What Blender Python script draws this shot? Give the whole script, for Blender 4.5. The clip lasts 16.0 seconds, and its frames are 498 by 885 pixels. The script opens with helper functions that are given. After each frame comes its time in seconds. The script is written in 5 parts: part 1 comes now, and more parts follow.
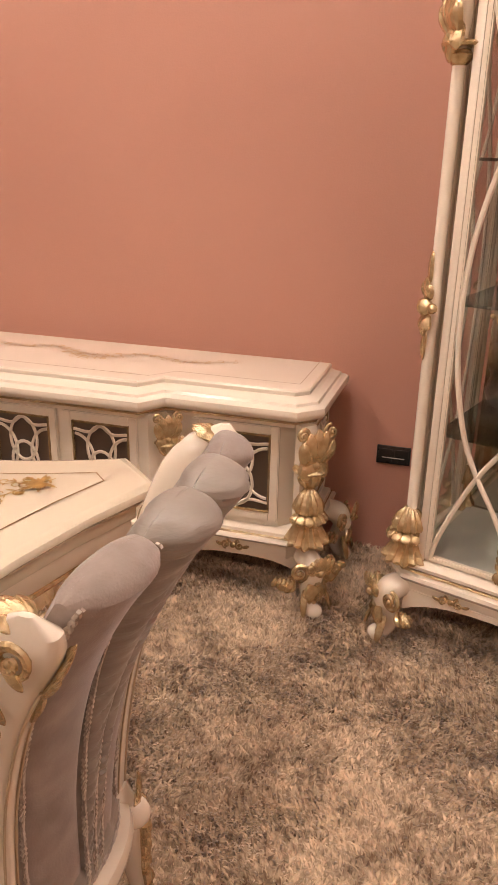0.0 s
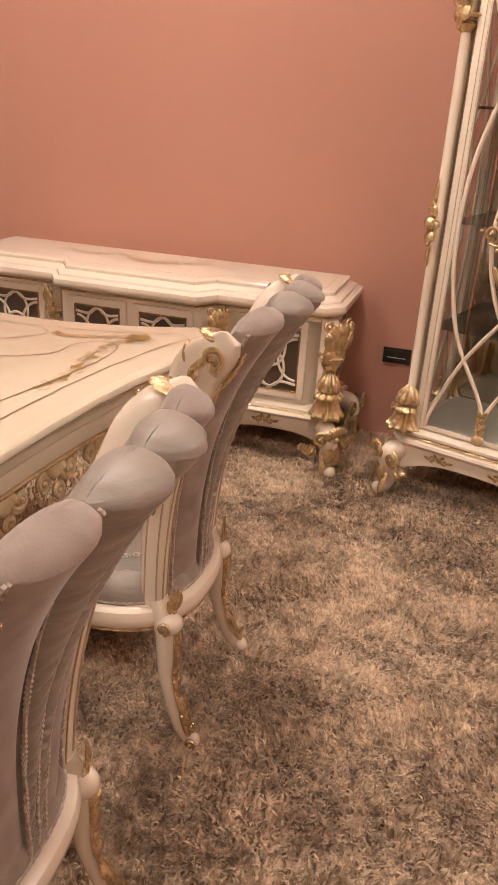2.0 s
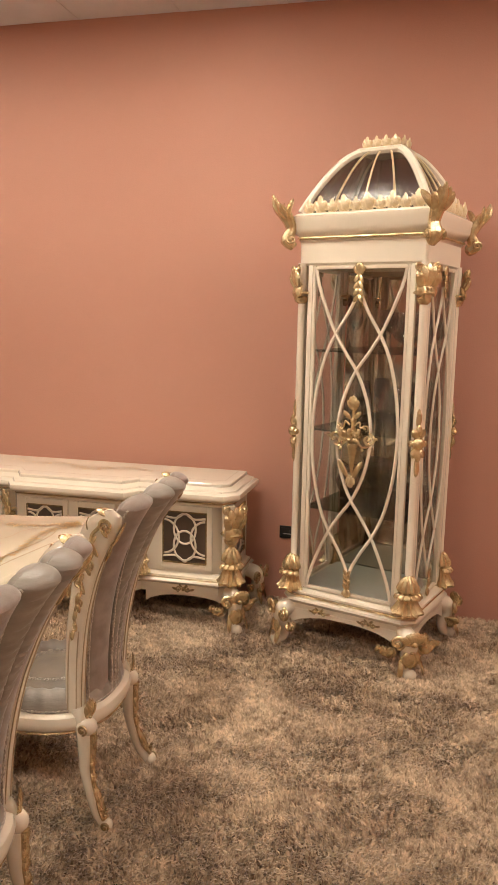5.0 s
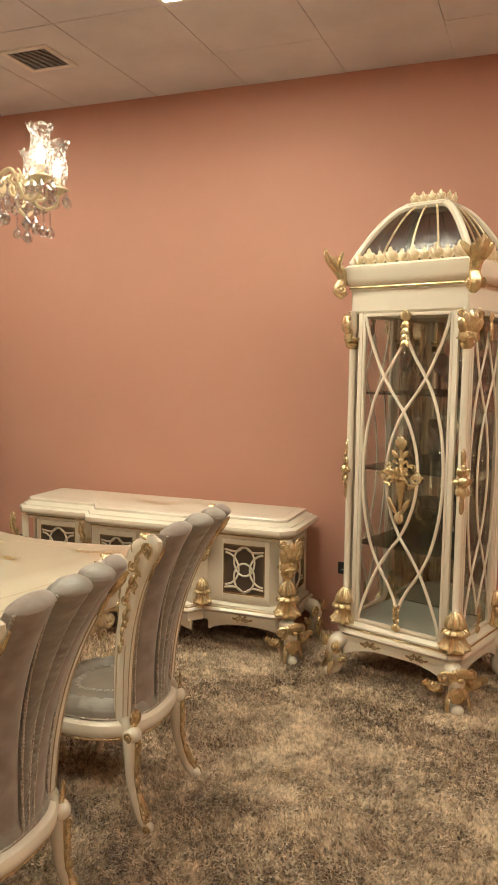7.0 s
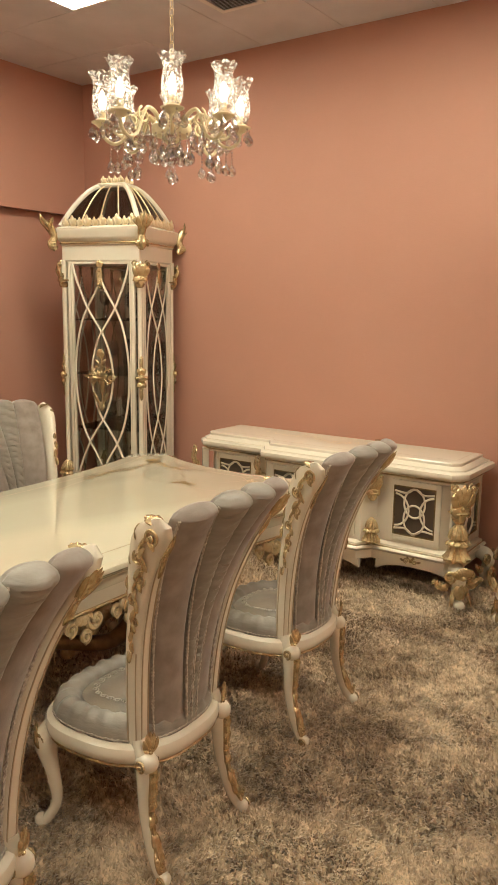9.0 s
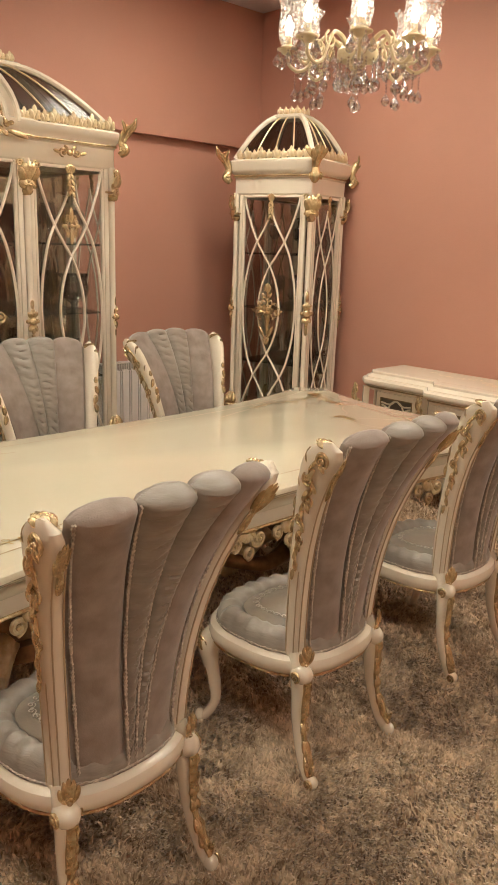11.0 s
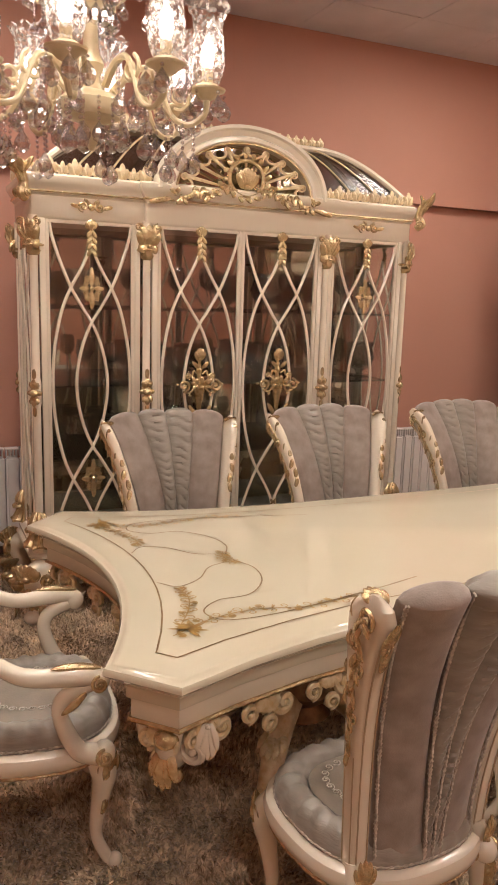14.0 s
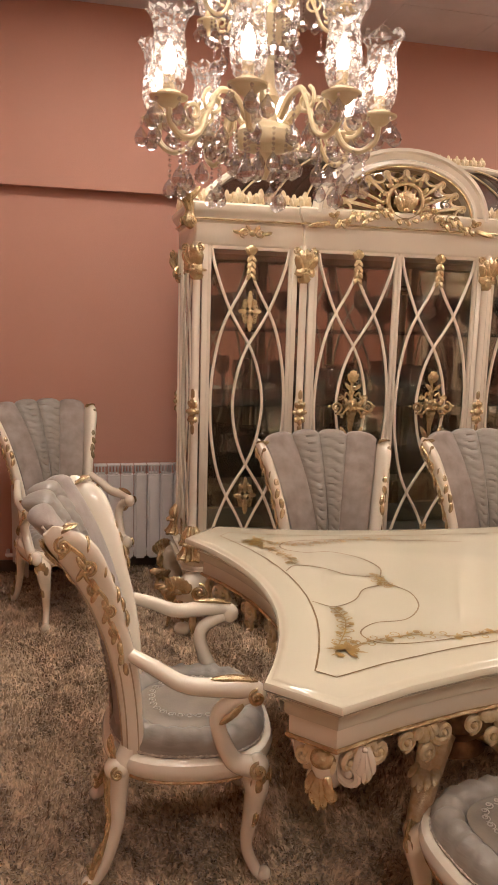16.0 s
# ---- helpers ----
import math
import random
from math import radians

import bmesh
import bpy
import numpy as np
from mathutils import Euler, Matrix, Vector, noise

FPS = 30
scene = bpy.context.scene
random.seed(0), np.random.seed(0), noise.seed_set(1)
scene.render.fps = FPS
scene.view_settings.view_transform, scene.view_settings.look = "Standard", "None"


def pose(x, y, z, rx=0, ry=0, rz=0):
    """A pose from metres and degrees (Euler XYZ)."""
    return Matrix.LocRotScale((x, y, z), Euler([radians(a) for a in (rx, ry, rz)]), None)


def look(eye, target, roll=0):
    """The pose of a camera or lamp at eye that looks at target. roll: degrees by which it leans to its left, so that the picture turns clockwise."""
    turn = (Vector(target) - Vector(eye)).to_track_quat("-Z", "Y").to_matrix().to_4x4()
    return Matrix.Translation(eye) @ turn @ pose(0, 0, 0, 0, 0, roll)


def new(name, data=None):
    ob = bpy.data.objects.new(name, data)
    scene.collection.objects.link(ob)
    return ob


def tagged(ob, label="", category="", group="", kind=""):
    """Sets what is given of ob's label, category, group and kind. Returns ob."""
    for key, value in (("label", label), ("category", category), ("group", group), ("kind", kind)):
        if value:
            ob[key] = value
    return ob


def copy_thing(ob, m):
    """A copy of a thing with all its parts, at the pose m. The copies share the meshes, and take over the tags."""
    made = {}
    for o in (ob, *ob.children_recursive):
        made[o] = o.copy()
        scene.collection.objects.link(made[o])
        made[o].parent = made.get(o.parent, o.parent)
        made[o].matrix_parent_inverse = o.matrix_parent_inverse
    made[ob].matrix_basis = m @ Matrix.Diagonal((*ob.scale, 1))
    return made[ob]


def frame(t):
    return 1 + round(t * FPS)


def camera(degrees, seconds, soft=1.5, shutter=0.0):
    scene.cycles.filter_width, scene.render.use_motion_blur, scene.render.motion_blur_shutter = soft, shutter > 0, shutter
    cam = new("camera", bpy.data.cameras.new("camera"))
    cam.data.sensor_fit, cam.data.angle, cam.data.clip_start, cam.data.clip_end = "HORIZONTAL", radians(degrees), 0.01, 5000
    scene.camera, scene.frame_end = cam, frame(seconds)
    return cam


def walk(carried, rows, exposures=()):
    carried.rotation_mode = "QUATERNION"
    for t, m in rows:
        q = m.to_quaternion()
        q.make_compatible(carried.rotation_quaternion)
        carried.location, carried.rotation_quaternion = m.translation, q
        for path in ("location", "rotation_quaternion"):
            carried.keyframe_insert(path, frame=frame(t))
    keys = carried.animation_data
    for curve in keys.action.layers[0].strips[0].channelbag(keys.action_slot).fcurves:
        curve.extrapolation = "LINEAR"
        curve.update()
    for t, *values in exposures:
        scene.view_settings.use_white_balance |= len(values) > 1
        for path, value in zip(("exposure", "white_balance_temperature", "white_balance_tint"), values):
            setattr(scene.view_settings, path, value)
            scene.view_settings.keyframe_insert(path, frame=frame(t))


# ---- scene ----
cam = camera(36.3, 16.0)
PATH = [
    (0, (-0.482, 0.094, 1.499), (-1.023, 1.884, 0.787), 1.2),
    (0.5, (-0.501, -0.09, 1.489), (-0.97, 1.693, 0.715), 1.3),
    (1, (-0.443, -0.214, 1.464), (-0.955, 1.546, 0.665), 1.9),
    (1.5, (-0.452, -0.425, 1.456), (-0.96, 1.331, 0.646), 2.1),
    (2, (-0.439, -0.631, 1.468), (-0.937, 1.125, 0.651), 3.6),
    (2.5, (-0.432, -0.833, 1.467), (-0.983, 0.909, 0.653), 3.3),
    (3, (-0.476, -1.027, 1.466), (-1.025, 0.719, 0.661), 2.5),
    (3.5, (-0.432, -1.125, 1.492), (-0.964, 0.649, 0.737), 2.2),
    (4, (-0.222, -1.258, 1.528), (-0.663, 0.59, 0.903), 1.7),
    (4.2, (-0.171, -1.309, 1.586), (-0.555, 0.574, 1.032), 1.7),
    (6.3, (0.257, -1.394, 1.664), (-0.415, 0.482, 1.496), 0.2),
    (6.5, (0.26, -1.431, 1.667), (-0.426, 0.439, 1.49), 0.5),
    (7, (0.288, -1.509, 1.648), (-0.422, 0.348, 1.436), 0.7),
    (7.5, (0.335, -1.516, 1.633), (-0.457, 0.304, 1.392), 0.9),
    (8, (0.365, -1.513, 1.625), (-0.58, 0.227, 1.346), 0.9),
    (8.5, (0.385, -1.511, 1.614), (-0.68, 0.151, 1.293), 0.5),
    (8.7, (0.374, -1.518, 1.605), (-0.716, 0.126, 1.274), 0.6),
    (10.8, (0.37, -1.595, 1.562), (-1.001, -0.226, 1.064), 1.8),
    (11, (0.365, -1.608, 1.561), (-1.035, -0.271, 1.055), 1.9),
    (11.5, (0.343, -1.632, 1.565), (-1.13, -0.374, 1.069), 2.0),
    (12, (0.322, -1.66, 1.57), (-1.228, -0.488, 1.099), 1.9),
    (12.5, (0.301, -1.679, 1.572), (-1.329, -0.608, 1.125), 1.7),
    (13, (0.287, -1.697, 1.576), (-1.411, -0.73, 1.15), 1.6),
    (13.5, (0.28, -1.715, 1.583), (-1.472, -0.839, 1.179), 1.5),
    (14, (0.281, -1.742, 1.593), (-1.508, -0.929, 1.223), 1.7),
    (14.5, (0.286, -1.76, 1.6), (-1.539, -1.009, 1.272), 1.4),
    (15, (0.29, -1.781, 1.601), (-1.569, -1.107, 1.299), 1.3),
    (15.5, (0.29, -1.802, 1.601), (-1.601, -1.223, 1.297), 1.6),
    (16, (0.283, -1.813, 1.593), (-1.633, -1.339, 1.268), 1.6),
]
EXPOSURES = [(0, 0.02, 6400, 17), (3.5, 0.05, 6400, 17), (6.3, 0.0, 6150, -8), (8.7, -0.02, 6150, -10), (10.8, -0.07, 6150, -3), (12.5, -0.10, 6050, 4), (14.0, -0.15, 6000, 8), (16, -0.21, 6100, 9)]
walk(cam, [(t, look(eye, target, roll)) for t, eye, target, roll in PATH], EXPOSURES)

# ---------------------------------------------------------------- light
CEIL = 3.28
WALL_N, WALL_W, WALL_E, WALL_S = 2.88, -4.40, 2.75, -4.6
world = bpy.data.worlds.new("world")
scene.world = world
world.use_nodes = True
world.node_tree.nodes["Background"].inputs[0].default_value = (0.02, 0.018, 0.016, 1)
world.node_tree.nodes["Background"].inputs[1].default_value = 0.3
PANEL_POWER, BULB_POWER = 41.5, 13.0

# ---------------------------------------------------------------- materials
def material(name, base, rough=0.5, metal=0.0, tint=None, scale=8.0, amount=0.5, bump=0.0, bump_scale=60.0,
             coat=0.0, sheen=0.0, detail=6.0, per_object=0.0, stretch=(1, 1, 1)):
    """A principled surface with large stains, fine grain and relief."""
    m = bpy.data.materials.new(name)
    m.use_nodes = True
    nt = m.node_tree
    n, l = nt.nodes, nt.links
    b = n["Principled BSDF"]
    b.inputs["Roughness"].default_value = rough
    b.inputs["Metallic"].default_value = metal
    b.inputs["Coat Weight"].default_value = coat
    b.inputs["Coat Roughness"].default_value = 0.08
    b.inputs["Sheen Weight"].default_value = sheen
    b.inputs["Sheen Roughness"].default_value = 0.4
    tc = n.new("ShaderNodeTexCoord")
    mp = n.new("ShaderNodeMapping")
    mp.inputs["Scale"].default_value = stretch
    l.new(tc.outputs["Object"], mp.inputs["Vector"])
    a = n.new("ShaderNodeTexNoise")
    a.inputs["Scale"].default_value, a.inputs["Detail"].default_value = scale, detail
    l.new(mp.outputs[0], a.inputs["Vector"])
    ramp = n.new("ShaderNodeMapRange")
    ramp.inputs["From Min"].default_value, ramp.inputs["From Max"].default_value = 0.3, 0.7
    ramp.inputs["To Max"].default_value = amount
    l.new(a.outputs["Fac"], ramp.inputs["Value"])
    mix = n.new("ShaderNodeMix")
    mix.data_type = "RGBA"
    mix.inputs[6].default_value = (*base, 1)
    mix.inputs[7].default_value = (*(tint or [c * 0.75 for c in base]), 1)
    l.new(ramp.outputs[0], mix.inputs[0])
    l.new(mix.outputs[2], b.inputs["Base Color"])
    f = n.new("ShaderNodeTexNoise")
    f.inputs["Scale"].default_value, f.inputs["Detail"].default_value = bump_scale, 4
    l.new(mp.outputs[0], f.inputs["Vector"])
    rr = n.new("ShaderNodeMapRange")
    rr.inputs["To Min"].default_value, rr.inputs["To Max"].default_value = max(0.02, rough - 0.08), min(1, rough + 0.08)
    l.new(f.outputs["Fac"], rr.inputs["Value"])
    if not coat and not metal:
        l.new(rr.outputs[0], b.inputs["Roughness"])
    if bump:
        bp = n.new("ShaderNodeBump")
        bp.inputs["Strength"].default_value, bp.inputs["Distance"].default_value = 1.0, bump
        l.new(f.outputs["Fac"], bp.inputs["Height"])
        l.new(bp.outputs[0], b.inputs["Normal"])
    return m


def glow(name, colour, strength):
    m = bpy.data.materials.new(name)
    m.use_nodes = True
    b = m.node_tree.nodes["Principled BSDF"]
    b.inputs["Base Color"].default_value = (0.8, 0.8, 0.8, 1)
    b.inputs["Emission Color"].default_value = (*colour, 1)
    b.inputs["Emission Strength"].default_value = strength
    return m


def clear(name, tint=(0.93, 0.95, 0.94), gloss=0.06, rough=0.02, milky=0.0):
    """Thin glass: see-through, with a fresnel gloss."""
    m = bpy.data.materials.new(name)
    m.use_nodes = True
    nt = m.node_tree
    n, l = nt.nodes, nt.links
    n.remove(n["Principled BSDF"])
    t = n.new("ShaderNodeBsdfTransparent")
    t.inputs[0].default_value = (*tint, 1)
    g = n.new("ShaderNodeBsdfGlossy")
    g.inputs["Roughness"].default_value = rough
    lw = n.new("ShaderNodeLayerWeight")
    lw.inputs["Blend"].default_value = 0.5
    pw = n.new("ShaderNodeMath")
    pw.operation = "POWER"
    pw.inputs[1].default_value = 4.0
    l.new(lw.outputs["Facing"], pw.inputs[0])
    fr = n.new("ShaderNodeMath")
    fr.operation = "MULTIPLY_ADD"
    fr.inputs[1].default_value, fr.inputs[2].default_value = 0.55, 0.035 + 0.3 * gloss
    l.new(pw.outputs[0], fr.inputs[0])
    mx = n.new("ShaderNodeMixShader")
    l.new(fr.outputs[0], mx.inputs[0])
    l.new(t.outputs[0], mx.inputs[1])
    l.new(g.outputs[0], mx.inputs[2])
    last = mx
    if milky:
        d = n.new("ShaderNodeBsdfTranslucent")
        d.inputs[0].default_value = (0.9, 0.85, 0.8, 1)
        nz = n.new("ShaderNodeTexNoise")
        nz.inputs["Scale"].default_value = 85
        mr = n.new("ShaderNodeMapRange")
        mr.inputs["From Min"].default_value, mr.inputs["From Max"].default_value = 0.42, 0.72
        mr.inputs["To Max"].default_value = milky
        tc = n.new("ShaderNodeTexCoord")
        l.new(tc.outputs["Object"], nz.inputs["Vector"])
        l.new(nz.outputs["Fac"], mr.inputs["Value"])
        m2 = n.new("ShaderNodeMixShader")
        l.new(mr.outputs[0], m2.inputs[0])
        l.new(mx.outputs[0], m2.inputs[1])
        l.new(d.outputs[0], m2.inputs[2])
        last = m2
    l.new(last.outputs[0], n["Material Output"].inputs["Surface"])
    return m


WALL = material("dusty_rose_plaster", (0.52, 0.262, 0.190), 0.7, tint=(0.47, 0.228, 0.162), scale=1.3, amount=0.5, bump=0.0008, bump_scale=170)
CEILING = material("ceiling_tile", (0.68, 0.64, 0.66), 0.9, tint=(0.51, 0.47, 0.49), scale=3.0, amount=0.6, bump=0.0015, bump_scale=90)
IVORY = material("ivory_lacquer", (0.80, 0.715, 0.58), 0.27, tint=(0.74, 0.64, 0.50), scale=3, amount=0.35, bump_scale=5, coat=0.35, detail=2.0)
TOP = material("ivory_gloss_top", (0.66, 0.595, 0.45), 0.06, tint=(0.60, 0.53, 0.385), scale=2.2, amount=0.5, bump_scale=4, coat=0.7)
GOLD = material("antique_gold", (0.78, 0.62, 0.37), 0.27, 0.72, tint=(0.45, 0.30, 0.125), scale=55, amount=0.8, detail=2.0, bump=0.004, bump_scale=95)
PATINA = material("gilt_ivory_patina", (0.82, 0.70, 0.49), 0.30, 0.35, tint=(0.60, 0.42, 0.18), scale=36, amount=0.8, detail=2.0, bump=0.003, bump_scale=95)
DARKGOLD = material("dark_gilt_carving", (0.34, 0.22, 0.11), 0.34, 0.45, tint=(0.12, 0.075, 0.04), scale=26, amount=0.9)
VELVET = material("taupe_velvet", (0.37, 0.305, 0.262), 0.85, tint=(0.225, 0.178, 0.15), scale=17, amount=0.85, bump=0.0006, bump_scale=260, sheen=0.3)
SATIN = material("grey_satin", (0.335, 0.295, 0.25), 0.42, tint=(0.225, 0.195, 0.16), scale=9, amount=0.7, bump=0.0022, bump_scale=20, sheen=0.15, stretch=(1, 1, 5))
MEDAL = material("damask_taupe", (0.35, 0.275, 0.20), 0.5, tint=(0.17, 0.15, 0.13), scale=7, amount=0.9, bump=0.0006, bump_scale=160, sheen=0.3)
CORD = material("twisted_cord", (0.68, 0.60, 0.50), 0.6, tint=(0.20, 0.15, 0.12), scale=90, amount=0.8)
LINEN = material("embroidery_thread", (0.62, 0.56, 0.48), 0.6, scale=60)
INLAY = material("inlay_brown", (0.30, 0.19, 0.07), 0.35, 0.3, scale=40, tint=(0.16, 0.09, 0.035), amount=0.8)
FLOWER = material("gilt_marquetry", (0.46, 0.30, 0.085), 0.3, 0.2, scale=40, tint=(0.24, 0.14, 0.05), amount=0.8)
GROOVE = material("patina_groove", (0.50, 0.38, 0.24), 0.4, scale=20)
# near-black that paints the shade of the corner-post slots
DARK = material("slot_shade_black", (0.035, 0.026, 0.02), 0.5, scale=12)
WALNUT = material("dark_interior", (0.10, 0.07, 0.05), 0.35, scale=6, coat=0.2)
MIRROR = material("smoked_mirror", (0.62, 0.56, 0.48), 0.03, 1.0, tint=(0.56, 0.50, 0.42), scale=3, amount=0.5)
GLASS = clear("pane_glass", (0.95, 0.96, 0.95))
SHELFGLASS = clear("shelf_glass", (0.55, 0.62, 0.58), 0.2)
STEMWARE = clear("stemware_glass", (0.84, 0.84, 0.83), 0.55)
SHADE = clear("etched_glass", (0.97, 0.95, 0.93), 0.12, 0.03, milky=0.5)
CRYSTAL = clear("cut_crystal", (0.90, 0.88, 0.90), 1.0, 0.01)
BLACK = material("black_plastic", (0.02, 0.019, 0.018), 0.3, scale=10)
WHITE = material("white_enamel", (0.74, 0.69, 0.65), 0.35, scale=9, amount=0.3)
CREAM = material("cream_enamel", (0.78, 0.66, 0.44), 0.35, tint=(0.60, 0.46, 0.24), scale=22, amount=0.7)
STONE = material("pale_base_glass", (0.52, 0.52, 0.46), 0.15, scale=5)
PANEL = glow("panel_light", (1.0, 0.865, 0.73), PANEL_POWER)
BULB = glow("bulb_light", (1.0, 0.86, 0.76), BULB_POWER)

# ---------------------------------------------------------------- mesh helpers
def finish(bm, name, mat, smooth=True):
    me = bpy.data.meshes.new(name)
    bmesh.ops.recalc_face_normals(bm, faces=bm.faces)
    bm.to_mesh(me)
    bm.free()
    me.materials.append(mat)
    if smooth:
        for p in me.polygons:
            p.use_smooth = True
        me.set_sharp_from_angle(angle=radians(38))
    return me


def part(name, bm, mat, parent=None, label="", smooth=True, m=None):
    """One mesh object out of a bmesh or a mesh, under a thing or a part."""
    me = bm if isinstance(bm, bpy.types.Mesh) else finish(bm, name, mat, smooth)
    ob = new(name, me)
    if parent:
        ob.parent = parent
    if m is not None:
        ob.matrix_basis = m
    return tagged(ob, label)


def thing(name, label, category, group="", m=None, kind=""):
    ob = new(name)
    ob.empty_display_size = 0.1
    if m is not None:
        ob.matrix_basis = m
    return tagged(ob, label, category, group, kind)


def box(bm, x0, x1, y0, y1, z0, z1, m=None):
    v = [bm.verts.new((x, y, z)) for z in (z0, z1) for y in (y0, y1) for x in (x0, x1)]
    for f in ((0, 1, 3, 2), (4, 6, 7, 5), (0, 4, 5, 1), (2, 3, 7, 6), (0, 2, 6, 4), (1, 5, 7, 3)):
        bm.faces.new([v[i] for i in f])
    if m is not None:
        for q in v:
            q.co = m @ q.co
    return v


def bevelled(x0, x1, y0, y1, z0, z1, w=0.004, seg=2):
    bm = bmesh.new()
    box(bm, x0, x1, y0, y1, z0, z1)
    bmesh.ops.bevel(bm, geom=bm.edges[:], offset=w, segments=seg, affect="EDGES", profile=0.6)
    return bm


def loft(bm, rings, closed=True, caps=True):
    """Skin a list of rings, each a list of points of the same count."""
    vs = [[bm.verts.new(p) for p in r] for r in rings]
    n = len(vs[0])
    for a, b in zip(vs, vs[1:]):
        for i in range(n if closed else n - 1):
            j = (i + 1) % n
            bm.faces.new((a[i], a[j], b[j], b[i]))
    if caps and closed:
        bm.faces.new(vs[0][::-1])
        bm.faces.new(vs[-1])
    return vs


def smooth_path(pts, n=8):
    """Catmull-Rom through the points."""
    p = [Vector(q) for q in pts]
    p = [2 * p[0] - p[1]] + p + [2 * p[-1] - p[-2]]
    out = []
    for i in range(1, len(p) - 2):
        for k in range(n):
            t = k / n
            a, b, c, d = p[i - 1:i + 3]
            out.append(0.5 * (2 * b + (c - a) * t + (2 * a - 5 * b + 4 * c - d) * t * t + (3 * b - a - 3 * c + d) * t ** 3))
    return out + [p[-2]]


def tube(bm, pts, r, seg=8, up=(0, 0, 1), flat=1.0, closed=False, caps=True):
    """A tube along pts; r: a radius or one for each point, flat: its squeeze across."""
    pts = [Vector(p) for p in pts]
    n = len(pts)
    radii = r if isinstance(r, (list, tuple)) else [r] * n
    if len(radii) != n:
        src = radii
        radii = []
        for i in range(n):
            f = i / (n - 1) * (len(src) - 1)
            k = min(int(f), len(src) - 2)
            radii.append(src[k] + (src[k + 1] - src[k]) * (f - k))
    rings = []
    up = Vector(up)
    for i, p in enumerate(pts):
        a, b = (pts[i - 1], pts[(i + 1) % n]) if closed else (pts[max(i - 1, 0)], pts[min(i + 1, n - 1)])
        d = (b - a).normalized()
        if i == 0:
            s = d.cross(up)
            s = s.normalized() if s.length > 1e-3 else d.orthogonal().normalized()
        else:
            s = s - d * d.dot(s)
            s = s.normalized() if s.length > 1e-4 else d.orthogonal().normalized()
        u = s.cross(d)
        rings.append([p + radii[i] * (math.cos(q) * s * flat + math.sin(q) * u)
                      for q in (2 * math.pi * k / seg for k in range(seg))])
    if closed:
        rings.append(rings[0])
    vs = loft(bm, rings, True, caps and not closed)
    if closed:
        bmesh.ops.remove_doubles(bm, verts=[v for g in vs for v in g], dist=1e-6)


def lathe(bm, profile, seg=20, centre=(0, 0, 0), wave=None):
    """Turn (radius, height) pairs about z."""
    cx, cy, cz = centre
    rings = []
    for r, z in profile:
        ring = []
        for k in range(seg):
            q = 2 * math.pi * k / seg
            rr, zz = (r, z) if wave is None else wave(r, z, q)
            ring.append((cx + rr * math.cos(q), cy + rr * math.sin(q), cz + zz))
        rings.append(ring)
    loft(bm, rings)


def ball(bm, c, r, seg=10, squash=(1, 1, 1)):
    s = Matrix.Translation(c) @ Matrix.Diagonal((r * squash[0], r * squash[1], r * squash[2], 1))
    bmesh.ops.create_uvsphere(bm, u_segments=seg, v_segments=max(6, seg * 2 // 3), radius=1, matrix=s)


def offset_outline(pts, d):
    """A closed plan outline (counter-clockwise), moved inwards by d."""
    n = len(pts)
    out = []
    for i in range(n):
        a, b, c = Vector(pts[i - 1]), Vector(pts[i]), Vector(pts[(i + 1) % n])
        e, f = (b - a).normalized(), (c - b).normalized()
        ne, nf = Vector((-e.y, e.x)), Vector((-f.y, f.x))
        h = ne + nf
        h = h / max(0.35, h.dot(h) / 2) if h.length > 1e-6 else ne
        out.append((b.x + h.x * d, b.y + h.y * d))
    return out


def moulded(bm, outline, profile, caps=True):
    """A body with the plan outline and an edge profile of (inset, height) pairs."""
    rings = [[(x, y, z) for x, y in offset_outline(outline, d)] for d, z in profile]
    loft(bm, rings, True, caps)


def spiral(c, r0, r1, turns, start=0.0, plane="xz", n=26, sign=1):
    out = []
    for i in range(n):
        f = i / (n - 1)
        q = start + sign * turns * 2 * math.pi * f
        r = r0 + (r1 - r0) * f
        a, b = r * math.cos(q), r * math.sin(q)
        out.append({"xz": (c[0] + a, c[1], c[2] + b), "yz": (c[0], c[1] + a, c[2] + b), "xy": (c[0] + a, c[1] + b, c[2])}[plane])
    return out


def leaf(bm, base, tip, width, bulge, normal, ribs=3):
    """A carved leaf: a plump, tapering, slightly curled lobe from base to tip, bulging along normal."""
    base, tip, normal = Vector(base), Vector(tip), Vector(normal).normalized()
    d = tip - base
    pts = [base + d * f + normal * bulge * (0.55 * math.sin(math.pi * f) + 0.35 * f * f) for f in (0, 0.14, 0.34, 0.56, 0.76, 0.91, 1.0)]
    tube(bm, pts, [width * k * 0.46 for k in (0.45, 0.78, 0.98, 1.0, 0.86, 0.56, 0.14)], 7, normal, 1.9)


def acanthus(bm, c, w, h, out, up=(0, 0, 1), bulge=0.25, n=5):
    """A fan of leaves: w wide, h tall, standing at c and facing out."""
    c, out, up = Vector(c), Vector(out).normalized(), Vector(up).normalized()
    side = up.cross(out).normalized()
    for k in range(n):
        q = (k / (n - 1) - 0.5) * 2 if n > 1 else 0
        tip = c + side * q * w * 0.42 + up * h * (1 - 0.30 * q * q) + out * bulge * h * 0.4
        leaf(bm, c + side * q * w * 0.14, tip, w * 0.9 / n + w * 0.03, bulge * h * 0.6, out + side * q * 0.5)
    ball(bm, c + out * bulge * h * 0.25 + up * h * 0.06, w * 0.15, 8, (1, 1, 0.8))


